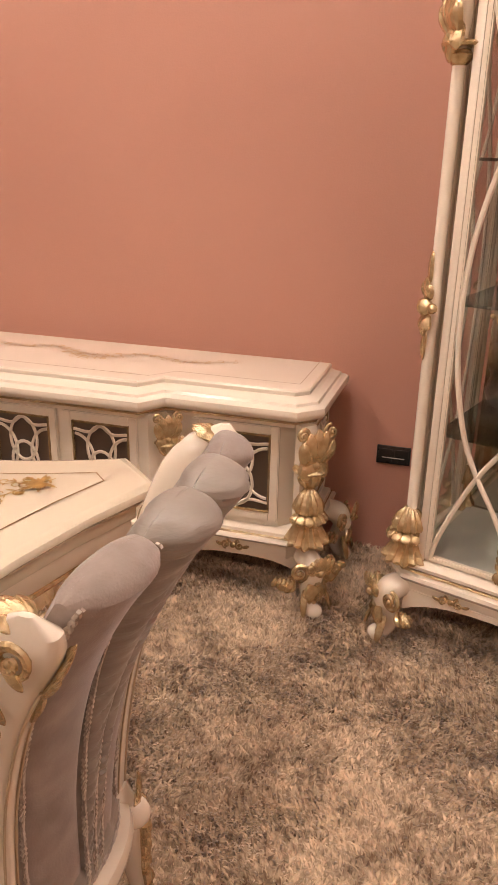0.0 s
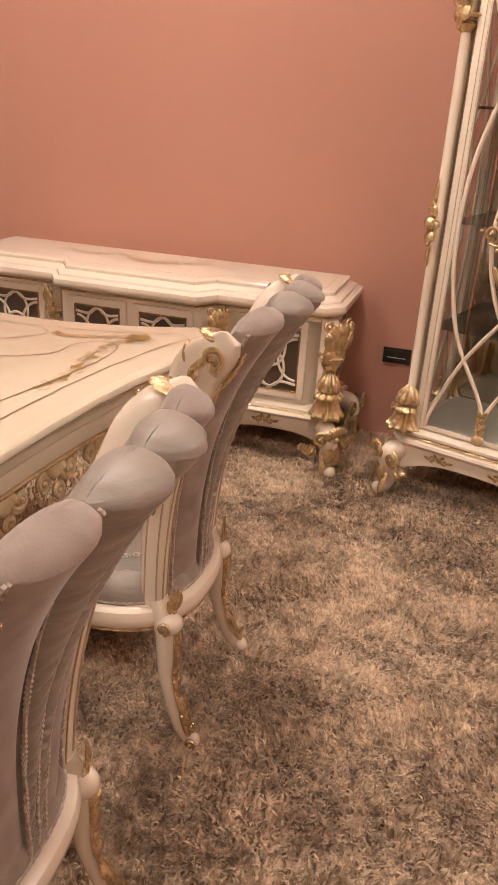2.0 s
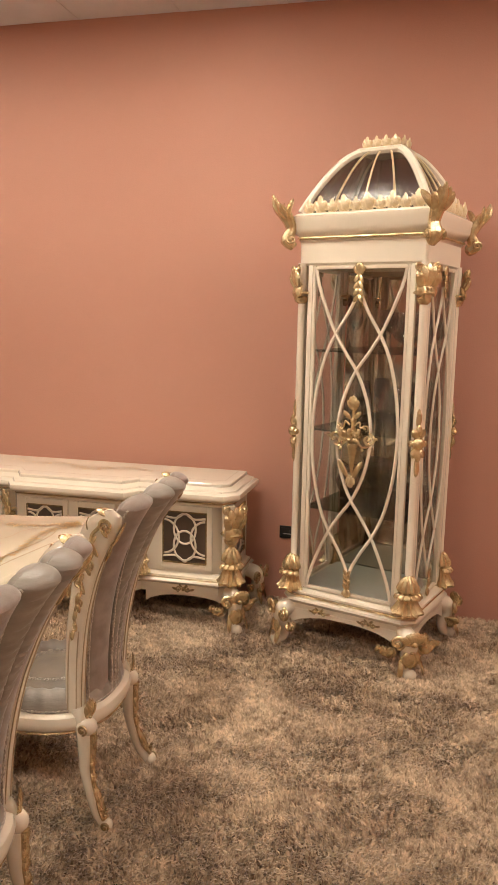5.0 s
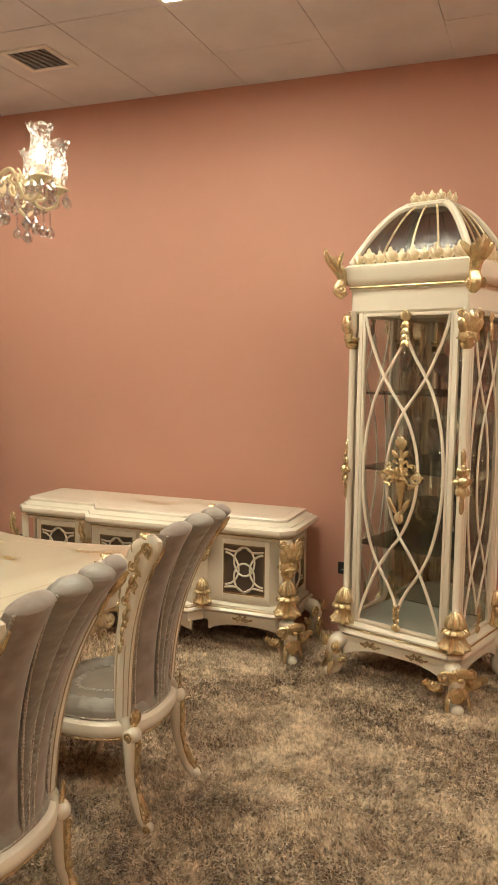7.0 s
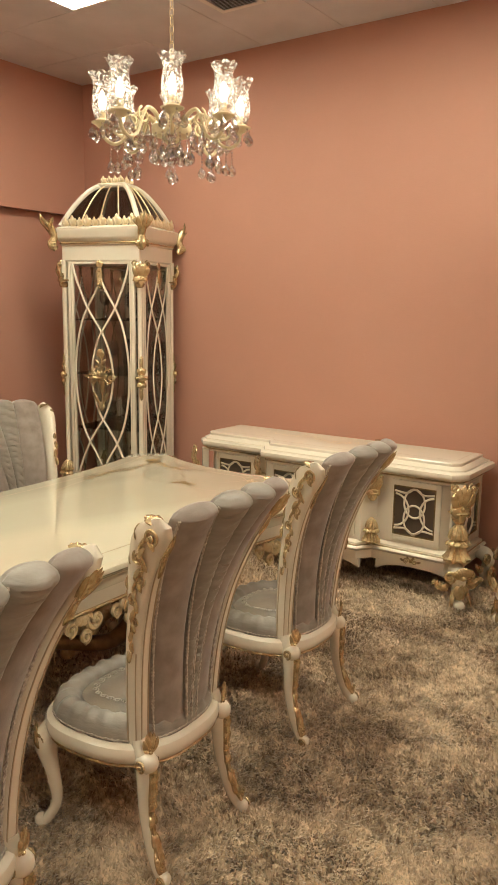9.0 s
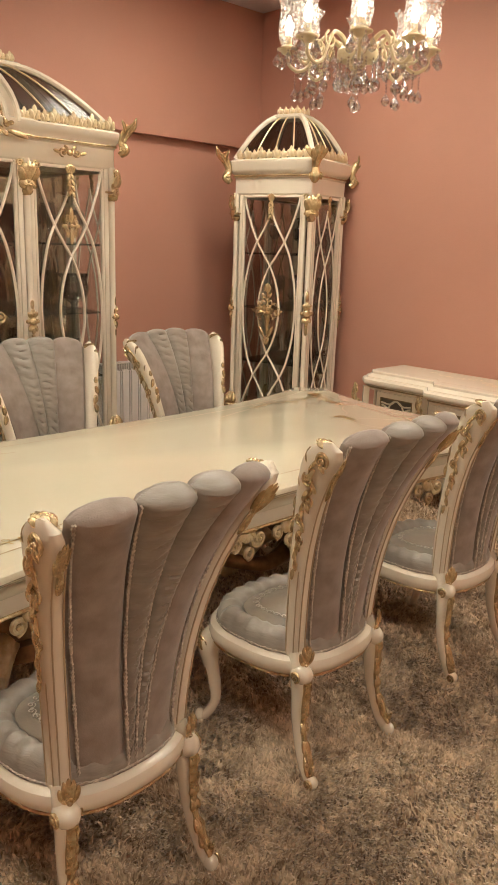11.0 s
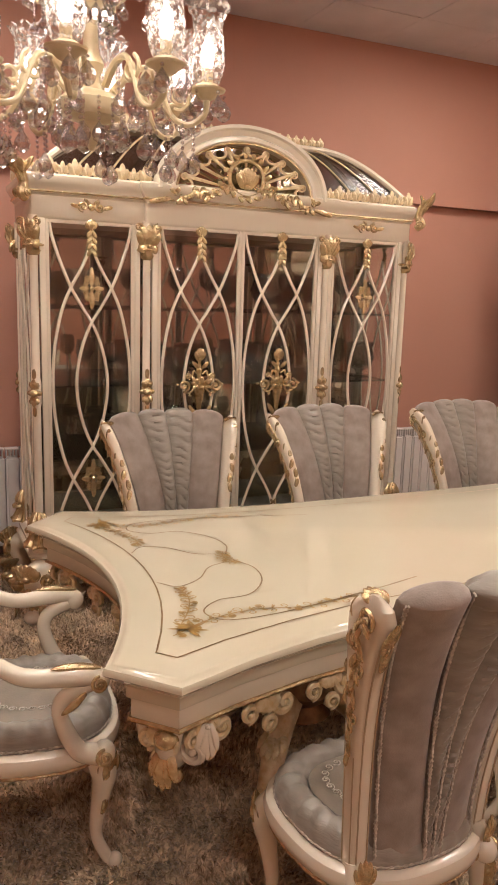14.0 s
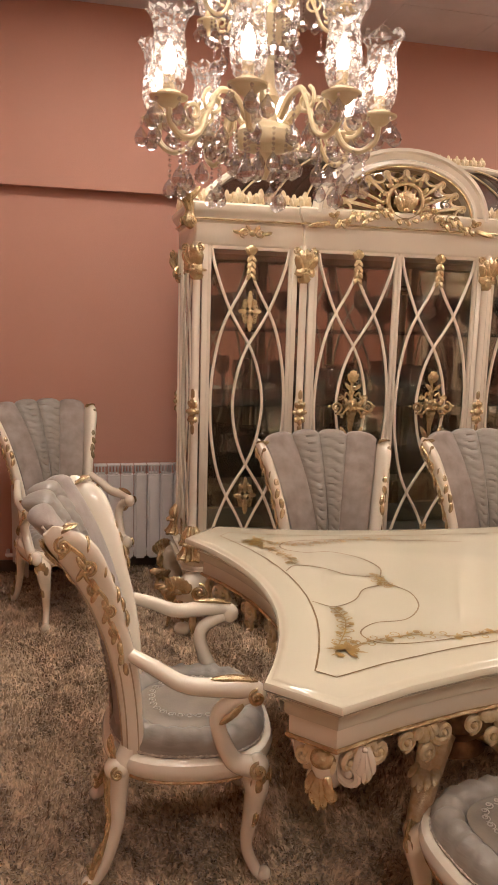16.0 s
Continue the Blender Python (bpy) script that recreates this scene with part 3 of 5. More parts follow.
def build_chair(arms=False):
    label = ("ivory carved armchair with gilt scrolls and grey velvet back" if arms
             else "ivory carved dining chair with gilt scrolls and grey channelled velvet back")
    t = thing("armchair" if arms else "dining_chair", label, "armchair" if arms else "chair", "chairs round the table")
    # padded back
    ut, ub = [-0.94, -0.46, 0.0, 0.46, 0.94], [-0.88, -0.13, 0.0, 0.13, 0.88]
    for i in range(4):
        mid = i in (1, 2)
        bm = channel(ut[i], ut[i + 1], ub[i], ub[i + 1], 0.026 if mid else 0.018, 0.058 if mid else 0.042, mid, i)
        part("back_channel" if mid else "back_panel", bm, SATIN if mid else VELVET, t, "gathered grey satin channel" if mid else "plain taupe velvet panel")
    for i in (0, 1, 2, 3, 4):
        bm = bmesh.new()
        twisted(bm, cord_path(ut[i] * (0.985 if i in (0, 4) else 1), ub[i] * (0.985 if i in (0, 4) else 1), -1, 0.021 if i in (0, 4) else 0.022), 0.0052)
        part("cord", bm, CORD, t)
    # side posts with volutes
    for s in (-1, 1):
        rings = []
        N = 34
        for i in range(N + 1):
            v = -0.04 + 1.06 * i / N
            p = back_at(s, max(v, 0)) + Vector((s * 0.014, 0.0, 0.10 * min(v, 0)))
            deep = 0.030 + 0.012 * max(v, 0) + 0.030 * max(0, (v - 0.55) / 0.45) ** 1.5
            wide = 0.024
            if v > 0.90:
                k = min(1, (v - 0.90) / 0.12)
                deep *= math.sqrt(max(0.015, 1 - k * k))
                wide *= math.sqrt(max(0.04, 1 - 0.96 * k ** 3))
            p.y += 0.020 * max(0, (v - 0.6) / 0.4)
            ring = []
            for k in range(24):
                q = 2 * math.pi * k / 24
                c, d = math.cos(q), math.sin(q)
                e = (abs(c) ** 3 + abs(d) ** 3) ** (-1 / 3)
                groove = 1
                ring.append(p + Vector((wide * e * c * groove, deep * e * d * groove, 0)))
            rings.append(ring)
        bm = bmesh.new()
        loft(bm, rings)
        post = part("back_post", bm, IVORY, t)
        for e in (-0.6, 0.6):
            bm = bmesh.new()
            tube(bm, [back_at(s, 0.03 + 0.84 * k / 15) + Vector((s * 0.014 + e * 0.024, -0.0295 - 0.012 * (0.03 + 0.84 * k / 15) - 0.030 * max(0, (0.03 + 0.84 * k / 15 - 0.55) / 0.45) ** 1.5 + 0.020 * max(0, (0.03 + 0.84 * k / 15 - 0.6) / 0.4), 0)) for k in range(16)], 0.0022, 5)
            part("groove_line", bm, GROOVE, post, "thin brown groove")
            bm = bmesh.new()
            tube(bm, [back_at(s, 0.03 + 0.40 * k / 9) + Vector((s * 0.0375, e * 0.026, 0)) for k in range(10)], 0.0022, 5)
            part("groove_line", bm, GROOVE, post, "thin brown groove")
        bm = bmesh.new()
        top = back_at(s, 0.95) + Vector((s * 0.016, 0.01, 0))
        rear = lambda v: back_at(s, v) + Vector((s * 0.014, -0.028 - 0.012 * v - 0.030 * max(0, (v - 0.55) / 0.45) ** 1.5 + 0.020 * max(0, (v - 0.6) / 0.4), 0))
        acanthus(bm, rear(0.85), 0.046, (rear(0.96) - rear(0.85)).length, (0, -1, 0.3), rear(0.93) - rear(0.85), 0.12)
        acanthus(bm, top + Vector((0, -0.02, 0.022)), 0.055, 0.055, (0, -0.4, 1), (0, 1, 0.25), 0.35)
        leaf(bm, rear(0.85), rear(0.77), 0.013, 0.008, (0, -1, 0))
        part("crest_leaf", bm, GOLD, post, "gold carved leaf")
        bm = bmesh.new()
        vine = []
        for k in range(12):
            v = 0.95 - 0.047 * k
            broad = 0.016 * max(0.25, (v - 0.40) / 0.55)
            c = back_at(s, v) + Vector((s * 0.0385, 0.004 + 0.014 * max(0, (v - 0.6) / 0.4), 0))
            vine.append(c + Vector((0, broad * math.sin(k * 1.57), 0)))
            if k % 2 == 0 and k < 10:
                w = 1 if k % 4 == 0 else -1
                scroll(bm, c - Vector((0, w * broad * 0.75, 0)), 0.011 + broad * 0.75, (s, 0, 0), (0, w, 0), 0.28)
            leaf(bm, c, c + Vector((0, broad * 1.5 * (1 if k % 2 else -1), -0.034)), 0.009, 0.006, (s, 0, 0))
        tube(bm, smooth_path(vine, 4), [0.006, 0.005, 0.003], 6, (s, 0, 0))
        c = back_at(s, 0.9) + Vector((0, 0.075, 0))
        for k in range(7):
            v = 0.98 - 0.055 * k
            c = back_at(s, v) + Vector((s * 0.012, 0.046 + 0.03 * max(0, (v - 0.6) / 0.4), 0))
            leaf(bm, c, c + Vector((s * 0.008 * (-1) ** k, 0.0, -0.042)), 0.013, 0.008, (0, 1, 0.1))
        part("side_carving", bm, GOLD, post, "gold carved scrolls")
    # seat rail, gold line, cushion
    rail = []
    prof = [(-0.012, 0.455), (0.006, 0.455), (0.020, 0.446), (0.026, 0.428), (0.022, 0.408), (0.010, 0.396), (-0.012, 0.394)]
    for g, z in prof:
        rail.append([(*seat_plan(2 * math.pi * k / 48, g), z - DROP) for k in range(48)])
    bm = bmesh.new()
    loft(bm, rail, True, True)
    part("seat_rail", bm, IVORY, t)
    bm = bmesh.new()
    tube(bm, [(*seat_plan(2 * math.pi * k / 48, 0.012), 0.394 - DROP) for k in range(48)], 0.0045, 6, closed=True)
    part("gold_line", bm, GOLD, t)
    rnd = random.Random(5)
    rings = []
    amp = [rnd.uniform(0.6, 1.4) for _ in range(144)]
    for j in range(9):
        q = math.pi * j / 8 * 1.05 - 0.1
        r, z = math.cos(q) * 0.045, math.sin(q) * 0.055
        rings.append([(*seat_plan(2 * math.pi * k / 144, -0.045 + r + 0.004 * amp[k] * math.sin(k * 1.05) * max(0, math.sin(q))), 0.462 - DROP + z + 0.003 * amp[k] * math.sin(k * 1.05 + 1)) for k in range(144)])
    bm = bmesh.new()
    loft(bm, rings, True, True)
    part("seat_roll", bm, SATIN, t, "gathered grey satin edge roll")
    bm = bmesh.new()
    loft(bm, [[(*seat_plan(2 * math.pi * k / 40, -0.085 - 0.15 * f), 0.496 - DROP + 0.030 * math.sin(f * math.pi / 2)) for k in range(40)] for f in (0, 0.2, 0.4, 0.6, 0.8, 0.95)], True, True)
    part("seat_pad", bm, MEDAL, t, "damask covered seat pad")
    bm = bmesh.new()
    for k in range(26):
        q = 2 * math.pi * k / 26
        x, y = seat_plan(q, -0.125)
        scroll(bm, (x, y, 0.512 - DROP), 0.013, (0, 0, 1), (math.cos(q), math.sin(q), 0), 0.14)
    part("embroidery", bm, LINEN, t, "pale embroidered scrolls")
    bm = bmesh.new()
    twisted(bm, [(*seat_plan(2 * math.pi * k / 40, 0.0), 0.462 - DROP) for k in range(41)], 0.004)
    part("seat_cord", bm, CORD, t)
    # legs
    for s in (-1, 1):
        bm = bmesh.new()
        pts = smooth_path([(s * 0.182, -0.158, 0.402), (s * 0.188, -0.182, 0.332), (s * 0.192, -0.188, 0.25), (s * 0.196, -0.192, 0.18), (s * 0.204, -0.225, 0.07), (s * 0.210, -0.262, 0.018)], 5)
        tube(bm, pts, [0.026, 0.031, 0.026, 0.021, 0.017, 0.016], 12)
        ball(bm, (s * 0.190, -0.190, 0.344), 0.036, 12, (0.95, 1.1, 0.9))
        ball(bm, (s * 0.211, -0.272, 0.024), 0.022, 10)
        leg = part("rear_leg", bm, IVORY, t)
        bm = bmesh.new()
        acanthus(bm, (s * 0.186, -0.200, 0.372), 0.05, 0.07, (s * 0.4, -1, 0), (0, 0.1, 1), 0.3)
        for w in (-1, 1):
            scroll(bm, (s * 0.190 + w * 0.032, -0.190, 0.344), 0.018, (w, 0, 0), (0, 1, 0), 0.3)
        leaf(bm, (s * 0.194, -0.214, 0.31), (s * 0.198, -0.208, 0.20), 0.016, 0.012, (s * 0.3, -1, 0))
        leaf(bm, (s * 0.199, -0.218, 0.15), (s * 0.207, -0.262, 0.05), 0.014, 0.012, (s * 0.3, -1, 0.2))
        leaf(bm, (s * 0.203, -0.232, 0.10), (s * 0.224, -0.262, 0.045), 0.010, 0.010, (s, -1, 0.2))
        scroll(bm, (s * 0.231, -0.272, 0.026), 0.016, (s, 0, 0), (0, 1, 0), 0.34)
        spine = smooth_path([(s * 0.191, -0.216, 0.325), (s * 0.193, -0.214, 0.25), (s * 0.197, -0.213, 0.18), (s * 0.203, -0.238, 0.09), (s * 0.208, -0.272, 0.045)], 5)
        tube(bm, spine, [0.015, 0.013, 0.010, 0.009, 0.007], 8, (1, 0, 0))
        for k in range(0, len(spine) - 3, 3):
            for w in (-1, 1):
                leaf(bm, spine[k], spine[k + 2] + Vector((w * 0.013, -0.004, 0)), 0.012, 0.008, (w * 0.4, -1, 0.1))
        for k in range(4):
            ball(bm, (s * 0.216, -0.262 - 0.004 * k, 0.046 + 0.011 * k), 0.0095 - 0.0012 * k, 7)
        part("leg_leaf", bm, GOLD, leg, "gold carved leaves")
        bm = bmesh.new()
        pts = smooth_path([(s * 0.20, 0.17, 0.362), (s * 0.225, 0.205, 0.30), (s * 0.215, 0.20, 0.22), (s * 0.205, 0.185, 0.10), (s * 0.225, 0.215, 0.03), (s * 0.235, 0.235, 0.022)], 5)
        tube(bm, pts, [0.035, 0.040, 0.028, 0.018, 0.017, 0.015], 12)
        ball(bm, (s * 0.232, 0.235, 0.024), 0.023, 10)
        leg = part("front_leg", bm, IVORY, t)
        bm = bmesh.new()
        acanthus(bm, (s * 0.235, 0.215, 0.27), 0.07, 0.09, (s, 1, 0), (0, 0, 1), 0.3)
        scroll(bm, (s * 0.252, 0.205, 0.31), 0.022, (s, 0.2, 0), (0, 1, 0), 0.3)
        leaf(bm, (s * 0.232, 0.21, 0.245), (s * 0.215, 0.195, 0.15), 0.018, 0.012, (s, 1, 0))
        part("leg_leaf", bm, GOLD, leg, "gold carved leaves")
    if arms:
        for s in (-1, 1):
            bm = bmesh.new()
            a0 = back_at(s, 0.46) + Vector((s * 0.02, 0.02, 0))
            pts = smooth_path([a0, a0 + Vector((s * 0.03, 0.075, -0.032)), (s * 0.268, 0.0, 0.606), (s * 0.29, 0.13, 0.603), (s * 0.285, 0.185, 0.595)], 6)
            tube(bm, pts, [0.018, 0.021, 0.023, 0.026, 0.022], 12)
            ball(bm, (s * 0.285, 0.185, 0.585), 0.032, 12, (0.85, 1, 1))
            pts = smooth_path([(s * 0.285, 0.165, 0.578), (s * 0.28, 0.095, 0.545), (s * 0.272, 0.085, 0.49), (s * 0.265, 0.13, 0.39), (s * 0.262, 0.19, 0.365)], 6)
            tube(bm, pts, [0.020, 0.022, 0.022, 0.026, 0.03], 12)
            ball(bm, (s * 0.262, 0.20, 0.368), 0.035, 12, (0.8, 1, 1))
            arm = part("arm", bm, IVORY, t)
            bm = bmesh.new()
            scroll(bm, (s * 0.313, 0.185, 0.585), 0.022, (s, 0, 0), (0, 1, 0), 0.3)
            scroll(bm, (s * 0.290, 0.20, 0.368), 0.024, (s, 0, 0), (0, 1, 0), 0.3)
            leaf(bm, (s * 0.287, 0.19, 0.619), (s * 0.287, 0.06, 0.625), 0.018, 0.010, (0, 0, 1))
            leaf(bm, (s * 0.303, 0.15, 0.562), (s * 0.297, 0.085, 0.510), 0.012, 0.010, (s, 0, 0))
            part("arm_leaf", bm, GOLD, arm, "gold carved scrolls")
    return t


SIZE = Matrix.Diagonal((0.92, 0.94, 1.0, 1))
chair = build_chair()
chair.matrix_basis = pose(-1.170, 0.895, 0, 0, 0, 90) @ SIZE
copy_thing(chair, pose(-1.135, 0.065, 0, 0, 0, 91.5))
copy_thing(chair, pose(-1.090, -0.745, 0, 0, 0, 92.5))
for y, a, x in ((-0.740, -90, -2.43), (0.005, -91, -2.42), (0.800, -89, -2.43)):
    copy_thing(chair, pose(x, y, 0, 0, 0, a))
BACK_TOP = 1.045
arm = build_chair(True)
arm.matrix_basis = pose(-1.83, -1.48, 0, 0, 0, -5) @ Matrix.Diagonal((0.97, 0.97, 1.04, 1))
far = copy_thing(arm, pose(-3.76, -1.80, 0, 0, 0, -66))
tagged(far, "ivory carved armchair with a tall grey velvet back by the radiator", group="armchairs")

# ---------------------------------------------------------------- carved parts shared by the cabinets
STRAND_O = [(-1.0, 0.0), (-0.93, 0.09), (-0.75, 0.23), (-0.5, 0.385), (-0.22, 0.51), (0.0, 0.60), (0.2, 0.72), (0.33, 0.85), (0.39, 1.0)]
STRAND_I = [(0.0, 0.10), (-0.07, 0.17), (-0.25, 0.27), (-0.5, 0.385), (-0.72, 0.52), (-0.88, 0.70), (-0.955, 0.86), (-0.975, 1.0)]


def lattice(w, z0, z1, r=0.0075):
    """The crossing ogee glazing bars of one door, w wide, in the plane y = 0."""
    bm = bmesh.new()
    half = (z1 - z0) / 2
    for strand in (STRAND_O, STRAND_I):
        for sx in (-1, 1):
            top = [(sx * x * w / 2, 0, z1 - s * half) for x, s in strand]
            low = [(x, y, z0 + z1 - z) for x, y, z in top[::-1][1:]]
            tube(bm, smooth_path(top + low, 4), r, 7, (0, 1, 0))
    return bm


def frame_rect(bm, w, z0, z1, t, d, y=0.0):
    """A door frame: two stiles and two rails."""
    for x0, x1, a, b in ((-w / 2, -w / 2 + t, z0, z1), (w / 2 - t, w / 2, z0, z1), (-w / 2 + t, w / 2 - t, z0, z0 + t), (-w / 2 + t, w / 2 - t, z1 - t, z1)):
        box(bm, x0, x1, y - d / 2, y + d / 2, a, b)
    bmesh.ops.bevel(bm, geom=bm.edges[:], offset=min(t, d) * 0.2, segments=2, affect="EDGES")


def vase_handle(h=0.44):
    """The gilt flower basket with side scrolls in the middle of a door, facing -y."""
    bm = bmesh.new()
    lathe(bm, [(0.003, -h * 0.52), (0.010, -h * 0.48), (0.006, -h * 0.42), (0.008, -h * 0.34), (0.012, -h * 0.26), (0.022, -h * 0.12), (0.030, -h * 0.07), (0.024, -h * 0.055), (0.040, -h * 0.02), (0.046, h * 0.02), (0.036, h * 0.045), (0.014, h * 0.07), (0.009, h * 0.12), (0.016, h * 0.17), (0.009, h * 0.2), (0.007, h * 0.27), (0.012, h * 0.3)], 12)
    for k in range(11):
        x = 0.042 * math.sin(k * 0.62 - 3.1)
        ball(bm, (x, -0.034 - 0.008 * (k % 2), 0.012 + 0.012 * (k % 3)), 0.0095, 6)
        leaf(bm, (x * 0.6, -0.036, 0.0), (x * 1.2, -0.044, 0.035 - 0.05 * (k % 2)), 0.010, 0.008, (0, -1, 0))
    acanthus(bm, (0, -0.006, h * 0.28), 0.055, h * 0.15, (0, -1, 0), (0, 0, 1), 0.2)
    acanthus(bm, (0, -0.006, -h * 0.40), 0.045, h * 0.14, (0, -1, 0), (0, 0, -1), 0.2)
    for s in (-1, 1):
        scroll(bm, (s * 0.078, -0.012, -0.006), 0.030, (0, -1, 0), (s, 0, 0), 0.26, 1.3, -s)
        scroll(bm, (s * 0.062, -0.012, 0.045), 0.015, (0, -1, 0), (-s, 0, 0), 0.3, 1.2, s)
        tube(bm, smooth_path([(s * 0.012, -0.01, h * 0.12), (s * 0.032, -0.012, h * 0.16), (s * 0.040, -0.012, h * 0.10), (s * 0.055, -0.012, h * 0.13)], 5), 0.005, 6)
        tube(bm, smooth_path([(s * 0.03, -0.014, -0.02), (s * 0.05, -0.014, -0.042), (s * 0.08, -0.012, -0.037)], 5), 0.006, 6)
        leaf(bm, (s * 0.012, -0.012, -h * 0.42), (s * 0.055, -0.014, -h * 0.24), 0.014, 0.010, (0, -1, 0))
        leaf(bm, (s * 0.010, -0.012, h * 0.19), (s * 0.040, -0.014, h * 0.27), 0.012, 0.008, (0, -1, 0))
        ball(bm, (s * 0.112, -0.012, 0.0), 0.008, 8)
        ball(bm, (s * 0.05, -0.014, -0.055), 0.009, 8)
    return bm


def top_leaf(h=0.13):
    bm = bmesh.new()
    acanthus(bm, (0, -0.006, -0.02), 0.055, 0.05, (0, -1, 0), (0, 0, 1), 0.2)
    for k in range(4):
        z = -0.02 - h * 0.22 * k
        for s in (-1, 1):
            leaf(bm, (0, -0.006, z), (s * 0.020, -0.010, z - h * 0.28), 0.011, 0.008, (0, -1, 0))
    return bm


def diamond():
    """A gilt pierced rosette that fills the crossing of the bars."""
    bm = bmesh.new()
    for k in range(4):
        q = k * math.pi / 2
        a = Vector((math.cos(q), 0, math.sin(q)))
        b = Vector((-math.sin(q), 0, math.cos(q)))
        l = 0.10 if k % 2 else 0.055
        leaf(bm, a * 0.012, a * l, 0.014, 0.008, (0, -1, 0))
        for s in (-1, 1):
            scroll(bm, a * l * 0.48 + b * s * 0.022, 0.013, (0, -1, 0), b * s, 0.3)
        c = (a * 0.5 * l + b * 0.5 * (0.055 if k % 2 else 0.10)) * 0.8
        scroll(bm, c, 0.012, (0, -1, 0), a, 0.3)
    ball(bm, (0, -0.008, 0), 0.012, 8)
    tube(bm, spiral((0, -0.004, 0), 0.028, 0.028, 1, 0, "xz", 18), 0.004, 6, (0, 1, 0))
    return bm


def capital():
    """A gilt leaf capital, facing -y, hanging from z = 0."""
    bm = bmesh.new()
    acanthus(bm, (0, -0.012, -0.085), 0.085, 0.085, (0, -1, 0), (0, 0, 1), 0.35, 5)
    acanthus(bm, (0, -0.010, -0.06), 0.06, 0.07, (0, -1, 0), (0, 0, -1), 0.25, 3)
    for s in (-1, 1):
        scroll(bm, (s * 0.034, -0.022, -0.012), 0.017, (0, -1, 0), (s, 0, 0), 0.3)
    lathe(bm, [(0.032, -0.10), (0.038, -0.095), (0.032, -0.09)], 14)
    lathe(bm, [(0.012, -0.135), (0.022, -0.125), (0.026, -0.115), (0.018, -0.105)], 12)
    return bm


def knob():
    """A gilt bud with leaves above and below, half-way up a column, facing -y."""
    bm = bmesh.new()
    ball(bm, (0, -0.02, 0), 0.022, 10, (1.1, 0.8, 1))
    for s in (-1, 1):
        ball(bm, (s * 0.025, -0.014, 0), 0.012, 8)
        acanthus(bm, (0, -0.014, s * 0.018), 0.045, 0.05, (0, -1, 0), (0, 0, s), 0.2, 3)
        leaf(bm, (0, -0.012, s * 0.055), (0, -0.010, s * 0.125), 0.012, 0.007, (0, -1, 0))
    return bm


def shell():
    """The tall gilt shell at the foot of a column: a ribbed bud over a flared, ribbed skirt, facing -y, from z = 0 up."""
    bm = bmesh.new()

    def ribs(r, z, q):
        return r * (1 + 0.11 * math.cos(14 * q)), z + 0.004 * math.cos(7 * q) * (1 if z < 0.02 else 0)
    lathe(bm, [(0.050, 0.0), (0.053, 0.008), (0.044, 0.020), (0.034, 0.040), (0.027, 0.066), (0.025, 0.078)], 56, (0, -0.004, 0), ribs)
    lathe(bm, [(0.024, 0.078), (0.036, 0.084), (0.038, 0.092), (0.033, 0.108), (0.024, 0.124), (0.014, 0.136), (0.004, 0.144)], 48, (0, -0.004, 0), lambda r, z, q: (r * (1 + 0.08 * math.cos(12 * q)), z))
    for k in range(7):
        q = math.pi * (k / 6 - 0.5)
        d = Vector((math.sin(q), -math.cos(q), 0))
        leaf(bm, d * 0.030 + Vector((0, -0.004, 0.078)), d * 0.046 + Vector((0, -0.004, 0.058)), 0.014, 0.008, d)
    return bm


def scroll_foot():
    """A carved scroll foot, facing -y, 0.2 high."""
    bm = bmesh.new()
    pts = smooth_path([(0, 0.03, 0.20), (0, -0.018, 0.185), (0, -0.035, 0.14), (0, -0.012, 0.085), (0, -0.022, 0.04), (0, -0.050, 0.028)], 5)
    tube(bm, pts, [0.038, 0.042, 0.036, 0.026, 0.022, 0.021], 12, (1, 0, 0))
    ball(bm, (0, -0.055, 0.026), 0.027, 10, (1.15, 1, 0.95))
    ball(bm, (0, -0.050, 0.150), 0.024, 10, (1.2, 0.8, 0.9))
    return bm


def foot_gilding():
    bm = bmesh.new()
    acanthus(bm, (0, -0.060, 0.155), 0.10, 0.050, (0, -1, 0.2), (0, 0.1, 1), 0.3, 7)
    acanthus(bm, (0, -0.045, 0.125), 0.075, 0.075, (0, -1, 0.0), (0, 0.2, -1), 0.25, 5)
    for k in range(5):
        for s in (-1, 1):
            leaf(bm, (s * (0.045 + 0.014 * k), 0.004, 0.118 + 0.004 * k), (s * (0.062 + 0.016 * k), -0.008, 0.090 + 0.010 * k), 0.015, 0.010, (0, -1, -0.3))
    for s in (-1, 1):
        scroll(bm, (s * 0.048, -0.03, 0.155), 0.028, (s * 0.6, -1, 0), (s, 0.4, 0), 0.3, 1.4, -s)
        leaf(bm, (s * 0.03, -0.035, 0.10), (s * 0.042, -0.055, 0.03), 0.012, 0.010, (s, -1, 0))
        leaf(bm, (s * 0.05, -0.01, 0.12), (s * 0.085, -0.012, 0.10), 0.018, 0.012, (0, -1, -0.4))
        leaf(bm, (s * 0.07, -0.005, 0.10), (s * 0.105, -0.005, 0.125), 0.015, 0.010, (0, -1, -0.4))
    return bm


